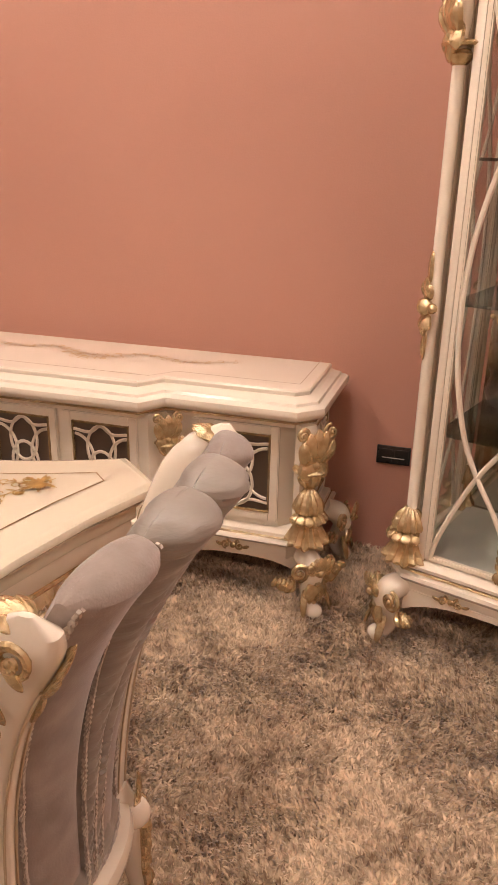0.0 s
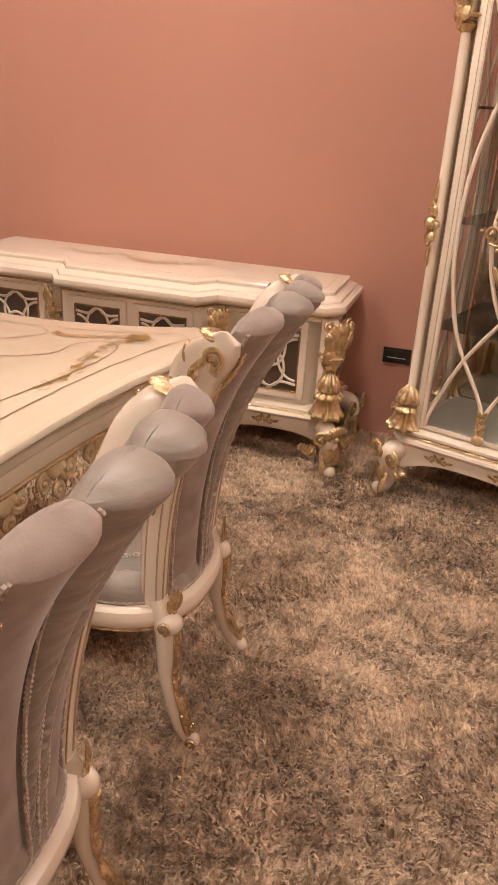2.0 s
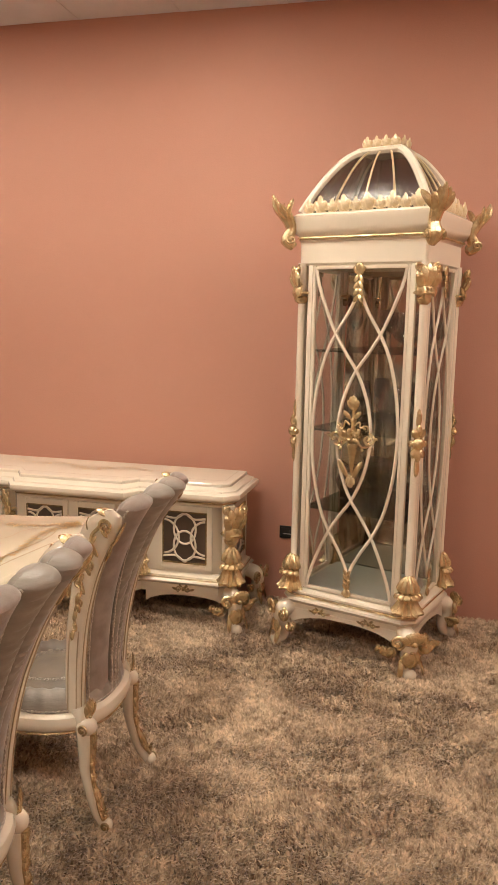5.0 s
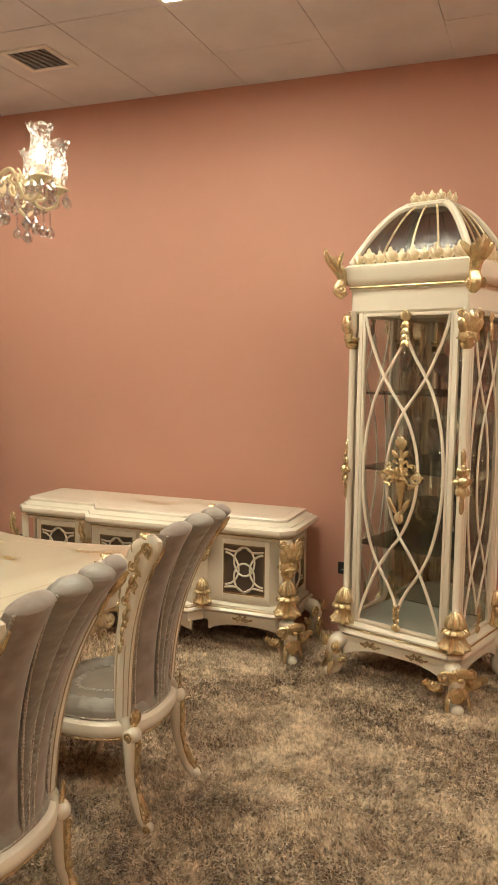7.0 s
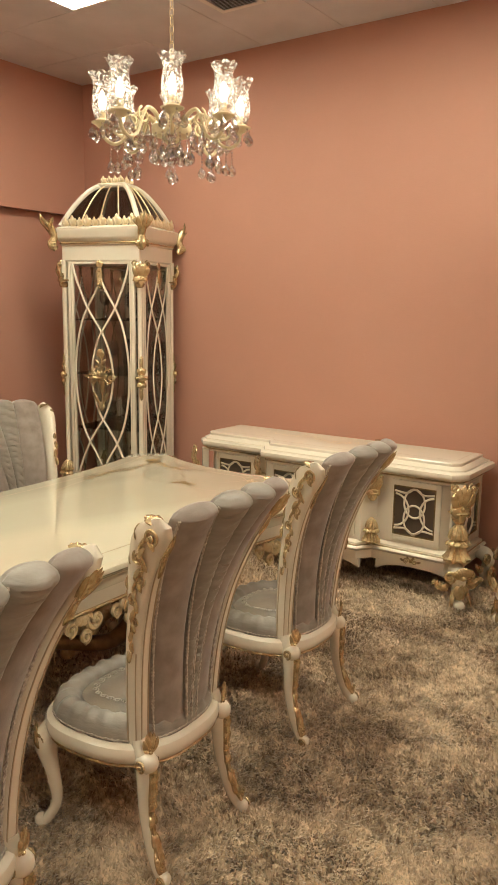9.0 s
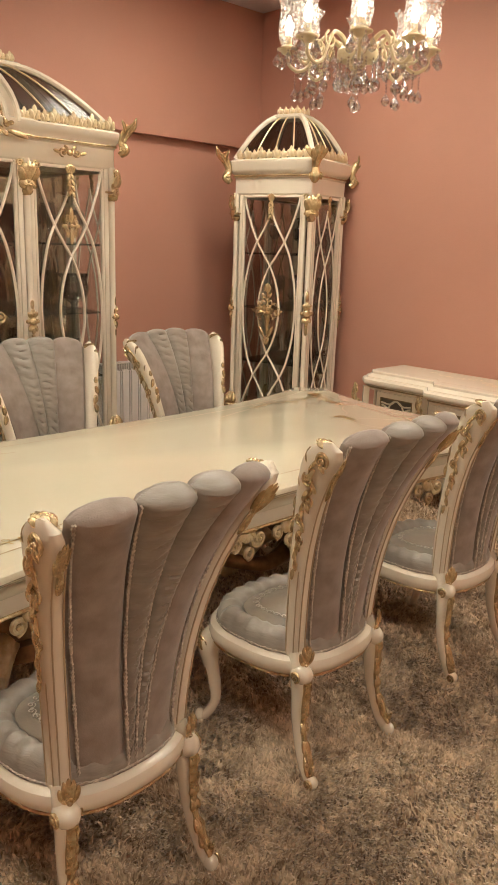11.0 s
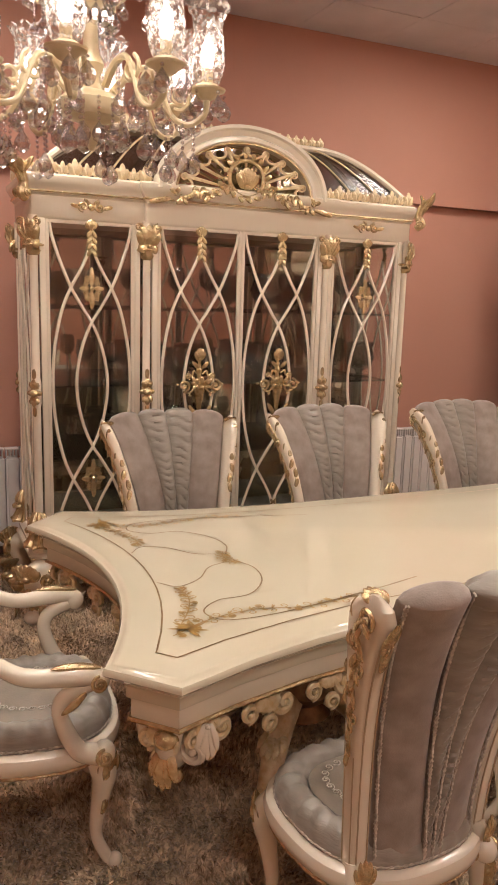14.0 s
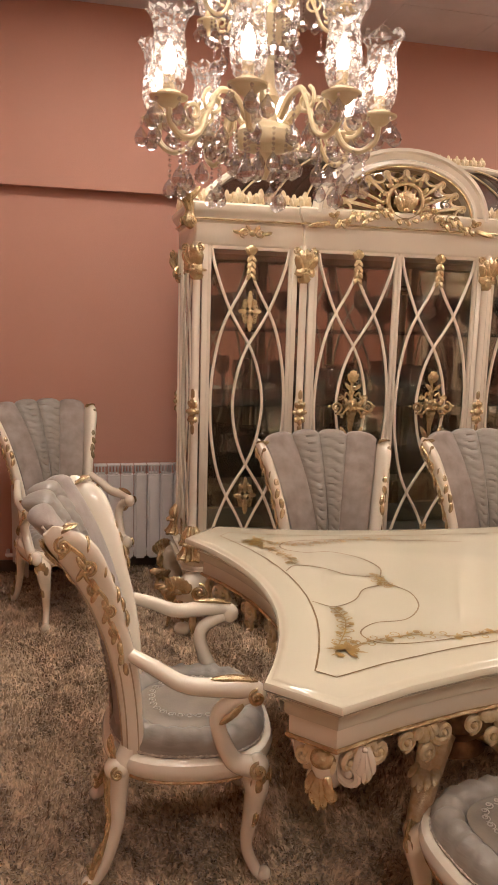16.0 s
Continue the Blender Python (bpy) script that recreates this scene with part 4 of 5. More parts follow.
def horn():
    """A gilt corner horn with a bud, facing -y."""
    bm = bmesh.new()
    tube(bm, smooth_path([(0, 0.0, -0.10), (0, -0.025, -0.075), (0, -0.012, -0.03), (0, -0.035, 0.02), (0, -0.07, 0.055), (0, -0.085, 0.095)], 6), [0.018, 0.026, 0.020, 0.026, 0.018, 0.004], 9, (1, 0, 0))
    acanthus(bm, (0, -0.035, 0.0), 0.08, 0.09, (0, -1, 0.2), (0, -0.4, 1), 0.3, 5)
    for s in (-1, 1):
        scroll(bm, (s * 0.028, -0.02, -0.075), 0.022, (s, -0.6, 0), (0, 1, 0), 0.3)
        leaf(bm, (s * 0.01, -0.03, 0.01), (s * 0.06, -0.02, 0.075), 0.017, 0.012, (s * 0.3, -1, 0))
    return bm


def fleuron(h=0.06):
    """One gilt crest leaf of a gallery, facing -y."""
    bm = bmesh.new()
    acanthus(bm, (0, 0, 0), 0.042, h, (0, -1, 0), (0, 0, 1), 0.18, 3)
    for s in (-1, 1):
        scroll(bm, (s * 0.017, -0.002, h * 0.25), 0.010, (0, -1, 0), (s, 0, 0), 0.34, 1.2, -s)
    return bm


LATTICE = {}
CARVED = {n: finish(f(), n, m) for n, f, m in (
    ("door_urn", vase_handle, GOLD), ("door_leaf", top_leaf, GOLD), ("rosette", diamond, GOLD), ("capital", capital, GOLD),
    ("column_bud", knob, GOLD), ("column_shell", shell, GOLD), ("scroll_foot", scroll_foot, IVORY), ("foot_gilding", foot_gilding, GOLD),
    ("corner_horn", horn, GOLD), ("crest_leaf", fleuron, PATINA))}


def carved(name, parent, x, y, z, turn=0, s=1.0, label="gold carved ornament"):
    return part(name, CARVED[name], None, parent, label, m=pose(x, y, z, 0, 0, turn) @ Matrix.Scale(s, 4))


def pane(parent, w, z0, z1, m, mat=None):
    bm = bmesh.new()
    box(bm, -w / 2, w / 2, -0.002, 0.002, z0, z1)
    o = part("glass_pane", bm, mat or GLASS, parent, "clear glass", False, m)
    return o


def door(parent, w, z0, z1, m, urn=True, rosettes=False, name="door", narrow=False):
    """A glazed door with crossing bars, in the plane y = 0 of m."""
    bm = bmesh.new()
    frame_rect(bm, w, z0, z1, 0.016, 0.02)
    d = part(name, bm, IVORY, parent, m=m)
    pane(d, w - 0.03, z0 + 0.014, z1 - 0.014, pose(0, 0.004, 0))
    key = (round(w, 3), z0, z1)
    if key not in LATTICE:
        LATTICE[key] = finish(lattice(w - 0.034, z0 + 0.014, z1 - 0.014, 0.0055 if narrow else 0.0075), "glazing_lattice", IVORY)
    part("glazing_lattice", LATTICE[key], None, d, m=pose(0, -0.008, 0))
    zm = (z0 + z1) / 2
    if urn:
        carved("door_urn", d, 0, -0.014, zm)
    carved("door_leaf", d, 0, -0.01, z1 - 0.02, s=0.8 if narrow else 1)
    o = carved("door_leaf", d, 0, -0.01, z0 + 0.02, s=0.8 if narrow else 1)
    o.matrix_basis = pose(0, -0.01, z0 + 0.02, 0, 180, 0) @ Matrix.Scale(0.8, 4)
    if rosettes:
        h = (z1 - z0) / 2
        carved("rosette", d, 0, -0.012, z1 - h * 0.40)
        carved("rosette", d, 0, -0.012, z0 + h * 0.40)
    return d


def dome(t, bx, by, tx, ty, z0, z1, nx, ny, front_gap=None):
    """A glazed pavilion dome with curved ribs and a gallery of crest leaves."""
    def at(f, x, y):
        k = 1 - f
        return Vector((math.copysign(tx + (bx - tx) * k, x), math.copysign(ty + (by - ty) * k, y), z0 + (z1 - z0) * (1 - (1 - f) ** 1.6)))
    N = 9
    rings = []
    for i in range(N + 1):
        c = [at(i / N, x, y) for x, y in ((-1, -1), (1, -1), (1, 1), (-1, 1))]
        rings.append([p * 0.995 for p in c])
    bm = bmesh.new()
    loft(bm, rings, True, False)
    part("dome_glass", bm, SMOKE, t, "dark glass", False)
    for x, y in ((-1, -1), (1, -1), (1, 1), (-1, 1)):
        bm = bmesh.new()
        tube(bm, [at(i / N, x, y) for i in range(N + 1)], 0.017, 8)
        part("hip_rib", bm, IVORY, t)
    for n, ax in ((nx, 0), (ny, 1)):
        for s in (-1, 1):
            for k in range(1, n):
                u = 2 * k / n - 1
                pts = []
                for i in range(N + 1):
                    p = at(i / N, 1, 1)
                    pts.append((u * p.x, s * p.y, p.z) if ax == 0 else (s * p.x, u * p.y, p.z))
                bm = bmesh.new()
                tube(bm, pts, 0.0046, 6)
                part("dome_rib", bm, PATINA, t)
    bm = bmesh.new()
    moulded(bm, [(-tx - 0.02, -ty - 0.02), (tx + 0.02, -ty - 0.02), (tx + 0.02, ty + 0.02), (-tx - 0.02, ty + 0.02)], [(0.01, z1 - 0.012), (0, z1), (0, z1 + 0.012), (0.008, z1 + 0.018)])
    part("crown_plate", bm, IVORY, t)
    for s in (-1, 1):
        n = max(3, round(2 * tx / 0.045))
        for k in range(n):
            carved("crest_leaf", t, -tx + 2 * tx * (k + 0.5) / n, s * ty, z1 + 0.016, 0 if s < 0 else 180, 0.85)
    n = max(1, round(2 * ty / 0.05))
    for s in (-1, 1):
        for k in range(n):
            carved("crest_leaf", t, s * tx, -ty + 2 * ty * (k + 0.5) / n, z1 + 0.016, 90 * s, 0.85)


def gallery(t, x0, x1, y, z, turn=0, step=0.052, axis=0):
    n = max(2, round(abs(x1 - x0) / step))
    for k in range(n):
        u = x0 + (x1 - x0) * (k + 0.5) / n
        carved("crest_leaf", t, u if axis == 0 else y, y if axis == 0 else u, z, turn, 1.0 + 0.25 * (k % 2))


SMOKE = clear("smoked_dome_glass", (0.42, 0.40, 0.37), 0.0, 0.22)
g = bmesh.new()
lathe(g, [(0.030, 0.0), (0.030, 0.004), (0.006, 0.008), (0.0045, 0.012), (0.0045, 0.085), (0.010, 0.093), (0.030, 0.112), (0.036, 0.14), (0.034, 0.175), (0.031, 0.195), (0.029, 0.195), (0.032, 0.172), (0.033, 0.14), (0.028, 0.116), (0.006, 0.098)], 14)
GOBLET = finish(g, "goblet", STEMWARE)
g = bmesh.new()
lathe(g, [(0.05, 0.0), (0.05, 0.005), (0.012, 0.012), (0.02, 0.03), (0.062, 0.06), (0.075, 0.10), (0.06, 0.15), (0.072, 0.18), (0.068, 0.18), (0.056, 0.15), (0.07, 0.10), (0.055, 0.064), (0.01, 0.04)], 16)
VASE = finish(g, "vase", STEMWARE)


def glassware(spots, m):
    """Glasses on the shelves: (x, y, z, kind, size)."""
    for x, y, z, kind, s in spots:
        ob = new("vase" if kind else "wine_glass", VASE if kind else GOBLET)
        ob.matrix_basis = m @ pose(x, y, z) @ Matrix.Scale(s, 4)
        tagged(ob, "clear crystal vase on a glass cabinet shelf" if kind else "clear stemmed wine glass on a glass cabinet shelf", "vase" if kind else "wine glass", "glassware in the cabinets")


def ornament_bars(w):
    """A low-relief gilt cartouche, facing -y."""
    bm = bmesh.new()
    for s in (-1, 1):
        scroll(bm, (s * w * 0.2, 0, 0), w * 0.13, (0, -1, 0), (s, 0, 0), 0.26, 1.3, s)
        leaf(bm, (s * w * 0.28, 0, -0.004), (s * w * 0.5, 0, 0.006), w * 0.06, w * 0.04, (0, -1, 0))
        leaf(bm, (s * w * 0.05, 0, 0.01), (s * w * 0.18, 0, w * 0.2), w * 0.05, w * 0.04, (0, -1, 0))
    ball(bm, (0, 0, 0), w * 0.09, 8, (1, 0.5, 1))
    return bm


CARVED["cartouche"] = finish(ornament_bars(0.14), "cartouche", GOLD)


def apron(w, d, z0, z1, rise, y):
    """A board with an arched lower edge, facing -y."""
    bm = bmesh.new()
    N = 16
    rings = []
    for i in range(N + 1):
        u = 2 * i / N - 1
        lo = z0 + rise * (1 - abs(u) ** 3)
        x = u * w / 2
        rings.append([(x, y - d / 2, lo), (x, y + d / 2, lo), (x, y + d / 2, z1), (x, y - d / 2, z1)])
    loft(bm, rings)
    return bm


# ---------------------------------------------------------------- corner vitrines
def build_vitrine():
    t = thing("display_cabinet", "ivory glazed display cabinet with domed top and gilt carving", "display cabinet", "narrow display cabinets")
    X, Y = 0.278, 0.215          # corner columns
    Z0, Z1 = 0.30, 1.83
    cut = lambda x, y, c: [(-x + c, -y), (x - c, -y), (x, -y + c), (x, y - c), (x - c, y), (-x + c, y), (-x, y - c), (-x, -y + c)]
    bm = bmesh.new()
    moulded(bm, cut(0.325, 0.265, 0.05), [(0.03, 0.185), (0.02, 0.19), (0.02, 0.225), (0.012, 0.232), (0.0, 0.245), (0.004, 0.256), (0.018, 0.262), (0.02, 0.272), (0.012, 0.278), (0.012, 0.288), (0.03, 0.298), (0.05, 0.30)])
    base = part("base", bm, IVORY, t)
    bm = bmesh.new()
    pts = offset_outline(cut(0.325, 0.265, 0.05), 0.018)
    tube(bm, [(x, y, 0.268) for x, y in pts], 0.005, 6, closed=True)
    part("gold_bead", bm, GOLD, base)
    for s in (-1, 1):
        part("apron", apron(0.53, 0.024, 0.125, 0.20, 0.055, s * 0.235), IVORY, base)
        a = apron(0.42, 0.024, 0.125, 0.20, 0.055, s * 0.295)
        for v in a.verts:
            v.co = Vector((-v.co.y, v.co.x, v.co.z))
        part("apron", a, IVORY, base)
    for s in (-1, 1):
        carved("cartouche", base, s * 0.12, -0.25, 0.203, 0, 0.8)
    for sx in (-1, 1):
        for sy in (-1, 1):
            a = math.degrees(math.atan2(sx, -sy))
            foot = part("scroll_foot", CARVED["scroll_foot"], None, t, m=pose(sx * 0.29, sy * 0.235, 0, 0, 0, a))
            carved("foot_gilding", foot, 0, -0.004, -0.01, 0, 1.2)
            bm = bmesh.new()
            lathe(bm, [(0.019, Z0 - 0.005), (0.019, 0.40), (0.016, 0.41), (0.0165, 1.0), (0.020, 1.02), (0.020, 1.10), (0.0165, 1.12), (0.0165, Z1 - 0.1), (0.02, Z1 - 0.08), (0.02, Z1 + 0.01)], 10)
            col = part("column", bm, IVORY, t, m=pose(sx * X, sy * Y, 0))
            carved("capital", col, 0, 0, Z1 - 0.005, a, 1.25)
            carved("column_bud", col, 0, 0, 1.065, a, 1.2)
            carved("column_shell", col, 0, 0, Z0 - 0.012, a, 1.25)
            carved("corner_horn", t, sx * 0.308, sy * 0.248, 2.025, a, 1.15)
    for sx in (-1, 1):
        for y0, y1 in ((-Y + 0.02, -Y + 0.044), (Y - 0.044, Y - 0.02)):
            part("stile", bevelled(sx * X - 0.011, sx * X + 0.011, y0, y1, Z0, Z1, 0.003), IVORY, t)
        for y in (-Y, Y):
            part("stile", bevelled(sx * (X - 0.045) - 0.011, sx * (X - 0.045) + 0.011, y - 0.011, y + 0.011, Z0, Z1, 0.003), IVORY, t)
    door(t, 2 * X - 0.112, Z0 + 0.003, Z1 - 0.003, pose(0, -Y, 0))
    for s in (-1, 1):
        door(t, 2 * Y - 0.09, Z0 + 0.003, Z1 - 0.003, pose(s * X, 0, 0, 0, 0, 90 * s), urn=False, name="side_panel", narrow=True)
    bm = bmesh.new()
    box(bm, -X + 0.03, X - 0.03, Y - 0.012, Y - 0.004, Z0 + 0.002, Z1 - 0.002)
    part("back_mirror", bm, MIRROR, t, "smoked mirror back", False)
    bm = bmesh.new()
    box(bm, -X + 0.035, X - 0.035, -Y + 0.02, Y - 0.02, Z0 + 0.001, Z0 + 0.012)
    part("cabinet_floor", bm, STONE, t, "pale glass floor", False)
    for z in (0.69, 1.07, 1.44):
        bm = bmesh.new()
        box(bm, -X + 0.035, X - 0.035, -Y + 0.03, Y - 0.02, z, z + 0.008)
        part("shelf", bm, SHELFGLASS, t, "glass shelf", False)
    bm = bmesh.new()
    moulded(bm, cut(0.325, 0.265, 0.03), [(0.05, Z1 - 0.004), (0.045, Z1), (0.038, Z1 + 0.008), (0.038, 1.93), (0.030, 1.94), (0.030, 1.955), (0.018, 1.965), (0.006, 1.99), (0.004, 2.02), (0, 2.03), (0, 2.045), (0.012, 2.055), (0.04, 2.06)])
    cor = part("cornice", bm, IVORY, t)
    bm = bmesh.new()
    tube(bm, [(x, y, 1.948) for x, y in offset_outline(cut(0.325, 0.265, 0.03), 0.027)], 0.006, 6, closed=True)
    part("gold_bead", bm, GOLD, cor)
    gallery(t, -0.27, 0.27, -0.235, 2.055)
    gallery(t, -0.27, 0.27, 0.235, 2.055, 180)
    for s in (-1, 1):
        gallery(t, -0.20, 0.20, s * 0.295, 2.055, 90 * s, axis=1)
    dome(t, 0.285, 0.23, 0.085, 0.06, 2.06, 2.335, 4, 4)
    return t


VITRINE_SIZE = Matrix.Diagonal((1.085, 1.085, 1.036, 1))
VR = pose(-0.253, 2.432, 0, 0, 0, -18) @ VITRINE_SIZE
VL = pose(-3.605, 2.509, 0, 0, 0, 13.9) @ VITRINE_SIZE
vitrine = build_vitrine()
vitrine.matrix_basis = VR
tagged(copy_thing(vitrine, pose(-3.605, 2.509, 0, 0, 0, 13.9)), "ivory glazed display cabinet with domed top standing in the corner")
for m in (VR, VL):
    glassware([(-0.12, 0.02, 1.448, 0, 1.0), (0.12, 0.06, 1.448, 1, 1.0), (0.02, 0.1, 1.448, 0, 0.9), (-0.1, 0.08, 1.078, 0, 1.1), (0.10, 0.0, 1.078, 1, 1.1),
               (0.13, -0.02, 0.698, 0, 1.2), (0.03, 0.09, 0.698, 0, 1.1), (-0.13, 0.05, 0.698, 1, 0.9)], m)


# ---------------------------------------------------------------- wide display cabinet
def build_wide():
    t = thing("wide_display_cabinet", "wide ivory glazed display cabinet with arched gilt pediment", "display cabinet", m=pose(-3.62, -0.165, 0.075, 0, 0, 90) @ Matrix.Diagonal((1.08, 1.08, 0.985, 1)))
    Z0, Z1 = 0.32, 1.885
    W, D, P, IN = 0.945, 0.215, 0.03, 0.458   # half width, half depth, break forward, inner posts
    def plan(g, c=0.05):
        x, y = W + g, D + g
        i = IN + 0.04
        return [(-x + c, -y), (-i, -y), (-i, -y - P), (i, -y - P), (i, -y), (x - c, -y), (x, -y + c), (x, y - c), (x - c, y), (-x + c, y), (-x, y - c), (-x, -y + c)]
    bm = bmesh.new()
    moulded(bm, plan(0.05), [(0.03, 0.19), (0.02, 0.195), (0.02, 0.235), (0.0, 0.25), (0.004, 0.262), (0.018, 0.27), (0.012, 0.285), (0.012, 0.30), (0.03, 0.315), (0.045, 0.32)])
    base = part("base", bm, IVORY, t)
    part("apron", apron(1.9, 0.024, 0.125, 0.20, 0.055, -D - 0.01), IVORY, base)
    posts = [(-W, -D, -45), (-IN, -D - P, 0), (IN, -D - P, 0), (W, -D, 45)]
    for x, y, a in posts + [(-W, D, -135), (W, D, 135)]:
        foot = part("scroll_foot", CARVED["scroll_foot"], None, t, m=pose(x, y - 0.02 if y < 0 else y, -0.075, 0, 0, a) @ Matrix.Scale(1.37, 4))
        carved("foot_gilding", foot, 0, -0.004, -0.01, 0, 1.2)
        bm = bmesh.new()
        lathe(bm, [(0.021, Z0 - 0.005), (0.021, 0.42), (0.018, 0.43), (0.018, 1.0), (0.022, 1.02), (0.022, 1.12), (0.018, 1.14), (0.018, Z1 - 0.1), (0.022, Z1 - 0.08), (0.022, Z1 + 0.01)], 10)
        col = part("column", bm, IVORY, t, m=pose(x, y, 0))
        carved("capital", col, 0, 0, Z1 - 0.005, a, 1.25)
        carved("column_bud", col, 0, 0, 1.07, a)
        carved("column_shell", col, 0, 0, Z0 - 0.012, a, 1.25)
    for x in (-W, W):
        carved("corner_horn", t, x * 1.035, -D - 0.035, 2.06, 45 if x > 0 else -45, 1.0)
    for s in (-1, 1):
        for x, y in ((IN - 0.036, -D - P), (IN + 0.036, -D), (W - 0.036, -D), (W, -D + 0.036), (W, D - 0.036)):
            part("stile", bevelled(s * x - 0.012, s * x + 0.012, y - 0.012, y + 0.012, Z0, Z1, 0.003), IVORY, t)
    wd = IN - 0.05
    for s in (-1, 1):
        door(t, wd, Z0 + 0.003, Z1 - 0.003, pose(s * (wd / 2 + 0.001), -D - P, 0))
        ws = W - IN - 0.096
        door(t, ws, Z0 + 0.003, Z1 - 0.003, pose(s * (W + IN) / 2, -D, 0), urn=False, rosettes=True, name="side_door")
        door(t, 2 * D - 0.096, Z0 + 0.003, Z1 - 0.003, pose(s * W, 0, 0, 0, 0, 90 * s), urn=False, name="side_panel", narrow=True)
        bm = bmesh.new()
        box(bm, s * IN - 0.006, s * IN + 0.006, -D + 0.03, D - 0.02, Z0, Z1)
        part("glass_divider", bm, GLASS, t, "glass partition", False)
    bm = bmesh.new()
    box(bm, -W + 0.03, W - 0.03, D - 0.012, D - 0.004, Z0 + 0.002, Z1 - 0.002)
    part("back_mirror", bm, MIRROR, t, "smoked mirror back", False)
    bm = bmesh.new()
    box(bm, -W + 0.04, W - 0.04, -D + 0.02, D - 0.02, Z0 + 0.001, Z0 + 0.012)
    part("cabinet_floor", bm, STONE, t, "pale glass floor", False)
    for z in (0.72, 1.09, 1.47):
        for x0, x1 in ((-W + 0.04, -IN - 0.01), (-IN + 0.01, IN - 0.01), (IN + 0.01, W - 0.04)):
            bm = bmesh.new()
            box(bm, x0, x1, -D + 0.03, D - 0.02, z, z + 0.008)
            part("shelf", bm, SHELFGLASS, t, "glass shelf", False)
    bm = bmesh.new()
    moulded(bm, plan(0.05, 0.03), [(0.045, Z1 - 0.004), (0.04, Z1), (0.034, Z1 + 0.008), (0.034, 1.985), (0.024, 1.995), (0.024, 2.01), (0.010, 2.03), (0.0, 2.05), (0.0, 2.07), (0.012, 2.08), (0.04, 2.085)])
    cor = part("cornice", bm, IVORY, t)
    bm = bmesh.new()
    tube(bm, [(x, y, 2.002) for x, y in offset_outline(plan(0.05, 0.03), 0.02)], 0.005, 6, closed=True)
    part("gold_bead", bm, GOLD, cor)
    for s in (-1, 1):
        carved("cartouche", cor, s * 0.70, -D - 0.02, 1.945, 0, 1.3)
    # arched pediment
    yf = -D - P - 0.03
    def arc(rx, rz, q, y):
        return Vector((rx * math.cos(q), y, 2.055 + rz * math.sin(q)))
    N = 30
    rings = []
    for i in range(N + 1):
        q = math.pi * i / N
        ring = []
        for dr, dy in ((0.0, 0.06), (0.0, -0.01), (0.012, -0.022), (0.028, -0.022), (0.036, -0.008), (0.062, -0.012), (0.07, -0.026), (0.085, -0.026), (0.09, 0.0), (0.09, 0.06)):
            ring.append(arc(0.335 + dr, 0.245 + dr, q, yf + dy))
        rings.append(ring)
    bm = bmesh.new()
    loft(bm, rings)
    arch = part("arch", bm, IVORY, t)
    bm = bmesh.new()
    tube(bm, [arc(0.335, 0.245, math.pi * i / N, yf - 0.014) for i in range(N + 1)], 0.006, 6, (0, 1, 0))
    part("gold_bead", bm, GOLD, arch)
    bm = bmesh.new()
    pts = [arc(0.335, 0.245, math.pi * i / N, yf + 0.045) for i in range(N + 1)]
    f = [bm.verts.new(p) for p in pts]
    b = [bm.verts.new(p + Vector((0, 0.006, 0))) for p in pts]
    bm.faces.new(f), bm.faces.new(b[::-1])
    for i in range(N + 1):
        j = (i + 1) % (N + 1)
        bm.faces.new((f[i], f[j], b[j], b[i]))
    part("fanlight", bm, MIRROR, arch, "smoked mirror fanlight", False)
    for k in range(1, 10):
        q = math.pi * k / 10
        bm = bmesh.new()
        a, b = arc(0.125, 0.115, q, yf), arc(0.315, 0.225, q, yf)
        tube(bm, [a, (a + b) / 2, b], [0.006, 0.008, 0.011], 6, (0, 1, 0))
        scroll(bm, b * 0.98 + Vector((0.0, -0.004, 0.035)), 0.020, (0, -1, 0), (math.cos(q + 1.5), 0, math.sin(q + 1.5)), 0.3)
        part("ray", bm, PATINA, arch, "gilt sun ray")
    for k in range(10):
        q0, q1 = math.pi * k / 10, math.pi * (k + 1) / 10
        a, b = arc(0.312, 0.222, q0, yf), arc(0.312, 0.222, q1, yf)
        m0 = arc(0.262, 0.186, (q0 + q1) / 2, yf)
        bm = bmesh.new()
        tube(bm, smooth_path([a, (a + m0) / 2 + (m0 - (a + b) / 2) * 0.25, m0, (b + m0) / 2 + (m0 - (a + b) / 2) * 0.25, b], 4), 0.0065, 6, (0, 1, 0))
        part("ray_arc", bm, PATINA, arch, "gilt scalloped arc")
    bm = bmesh.new()
    tube(bm, spiral((0, yf - 0.01, 2.135), 0.085, 0.085, 1, 0, "xz", 28), 0.011, 8, (0, 1, 0))
    for k in range(16):
        q = 2 * math.pi * k / 16
        leaf(bm, (0.092 * math.cos(q), yf - 0.01, 2.135 + 0.092 * math.sin(q)), (0.122 * math.cos(q + 0.2), yf - 0.02, 2.135 + 0.122 * math.sin(q + 0.2)), 0.014, 0.010, (0, -1, 0))
    acanthus(bm, (0, yf - 0.012, 2.085), 0.12, 0.10, (0, -1, 0), (0, 0, 1), 0.25, 7)
    part("medallion", bm, GOLD, arch, "gilt round medallion")
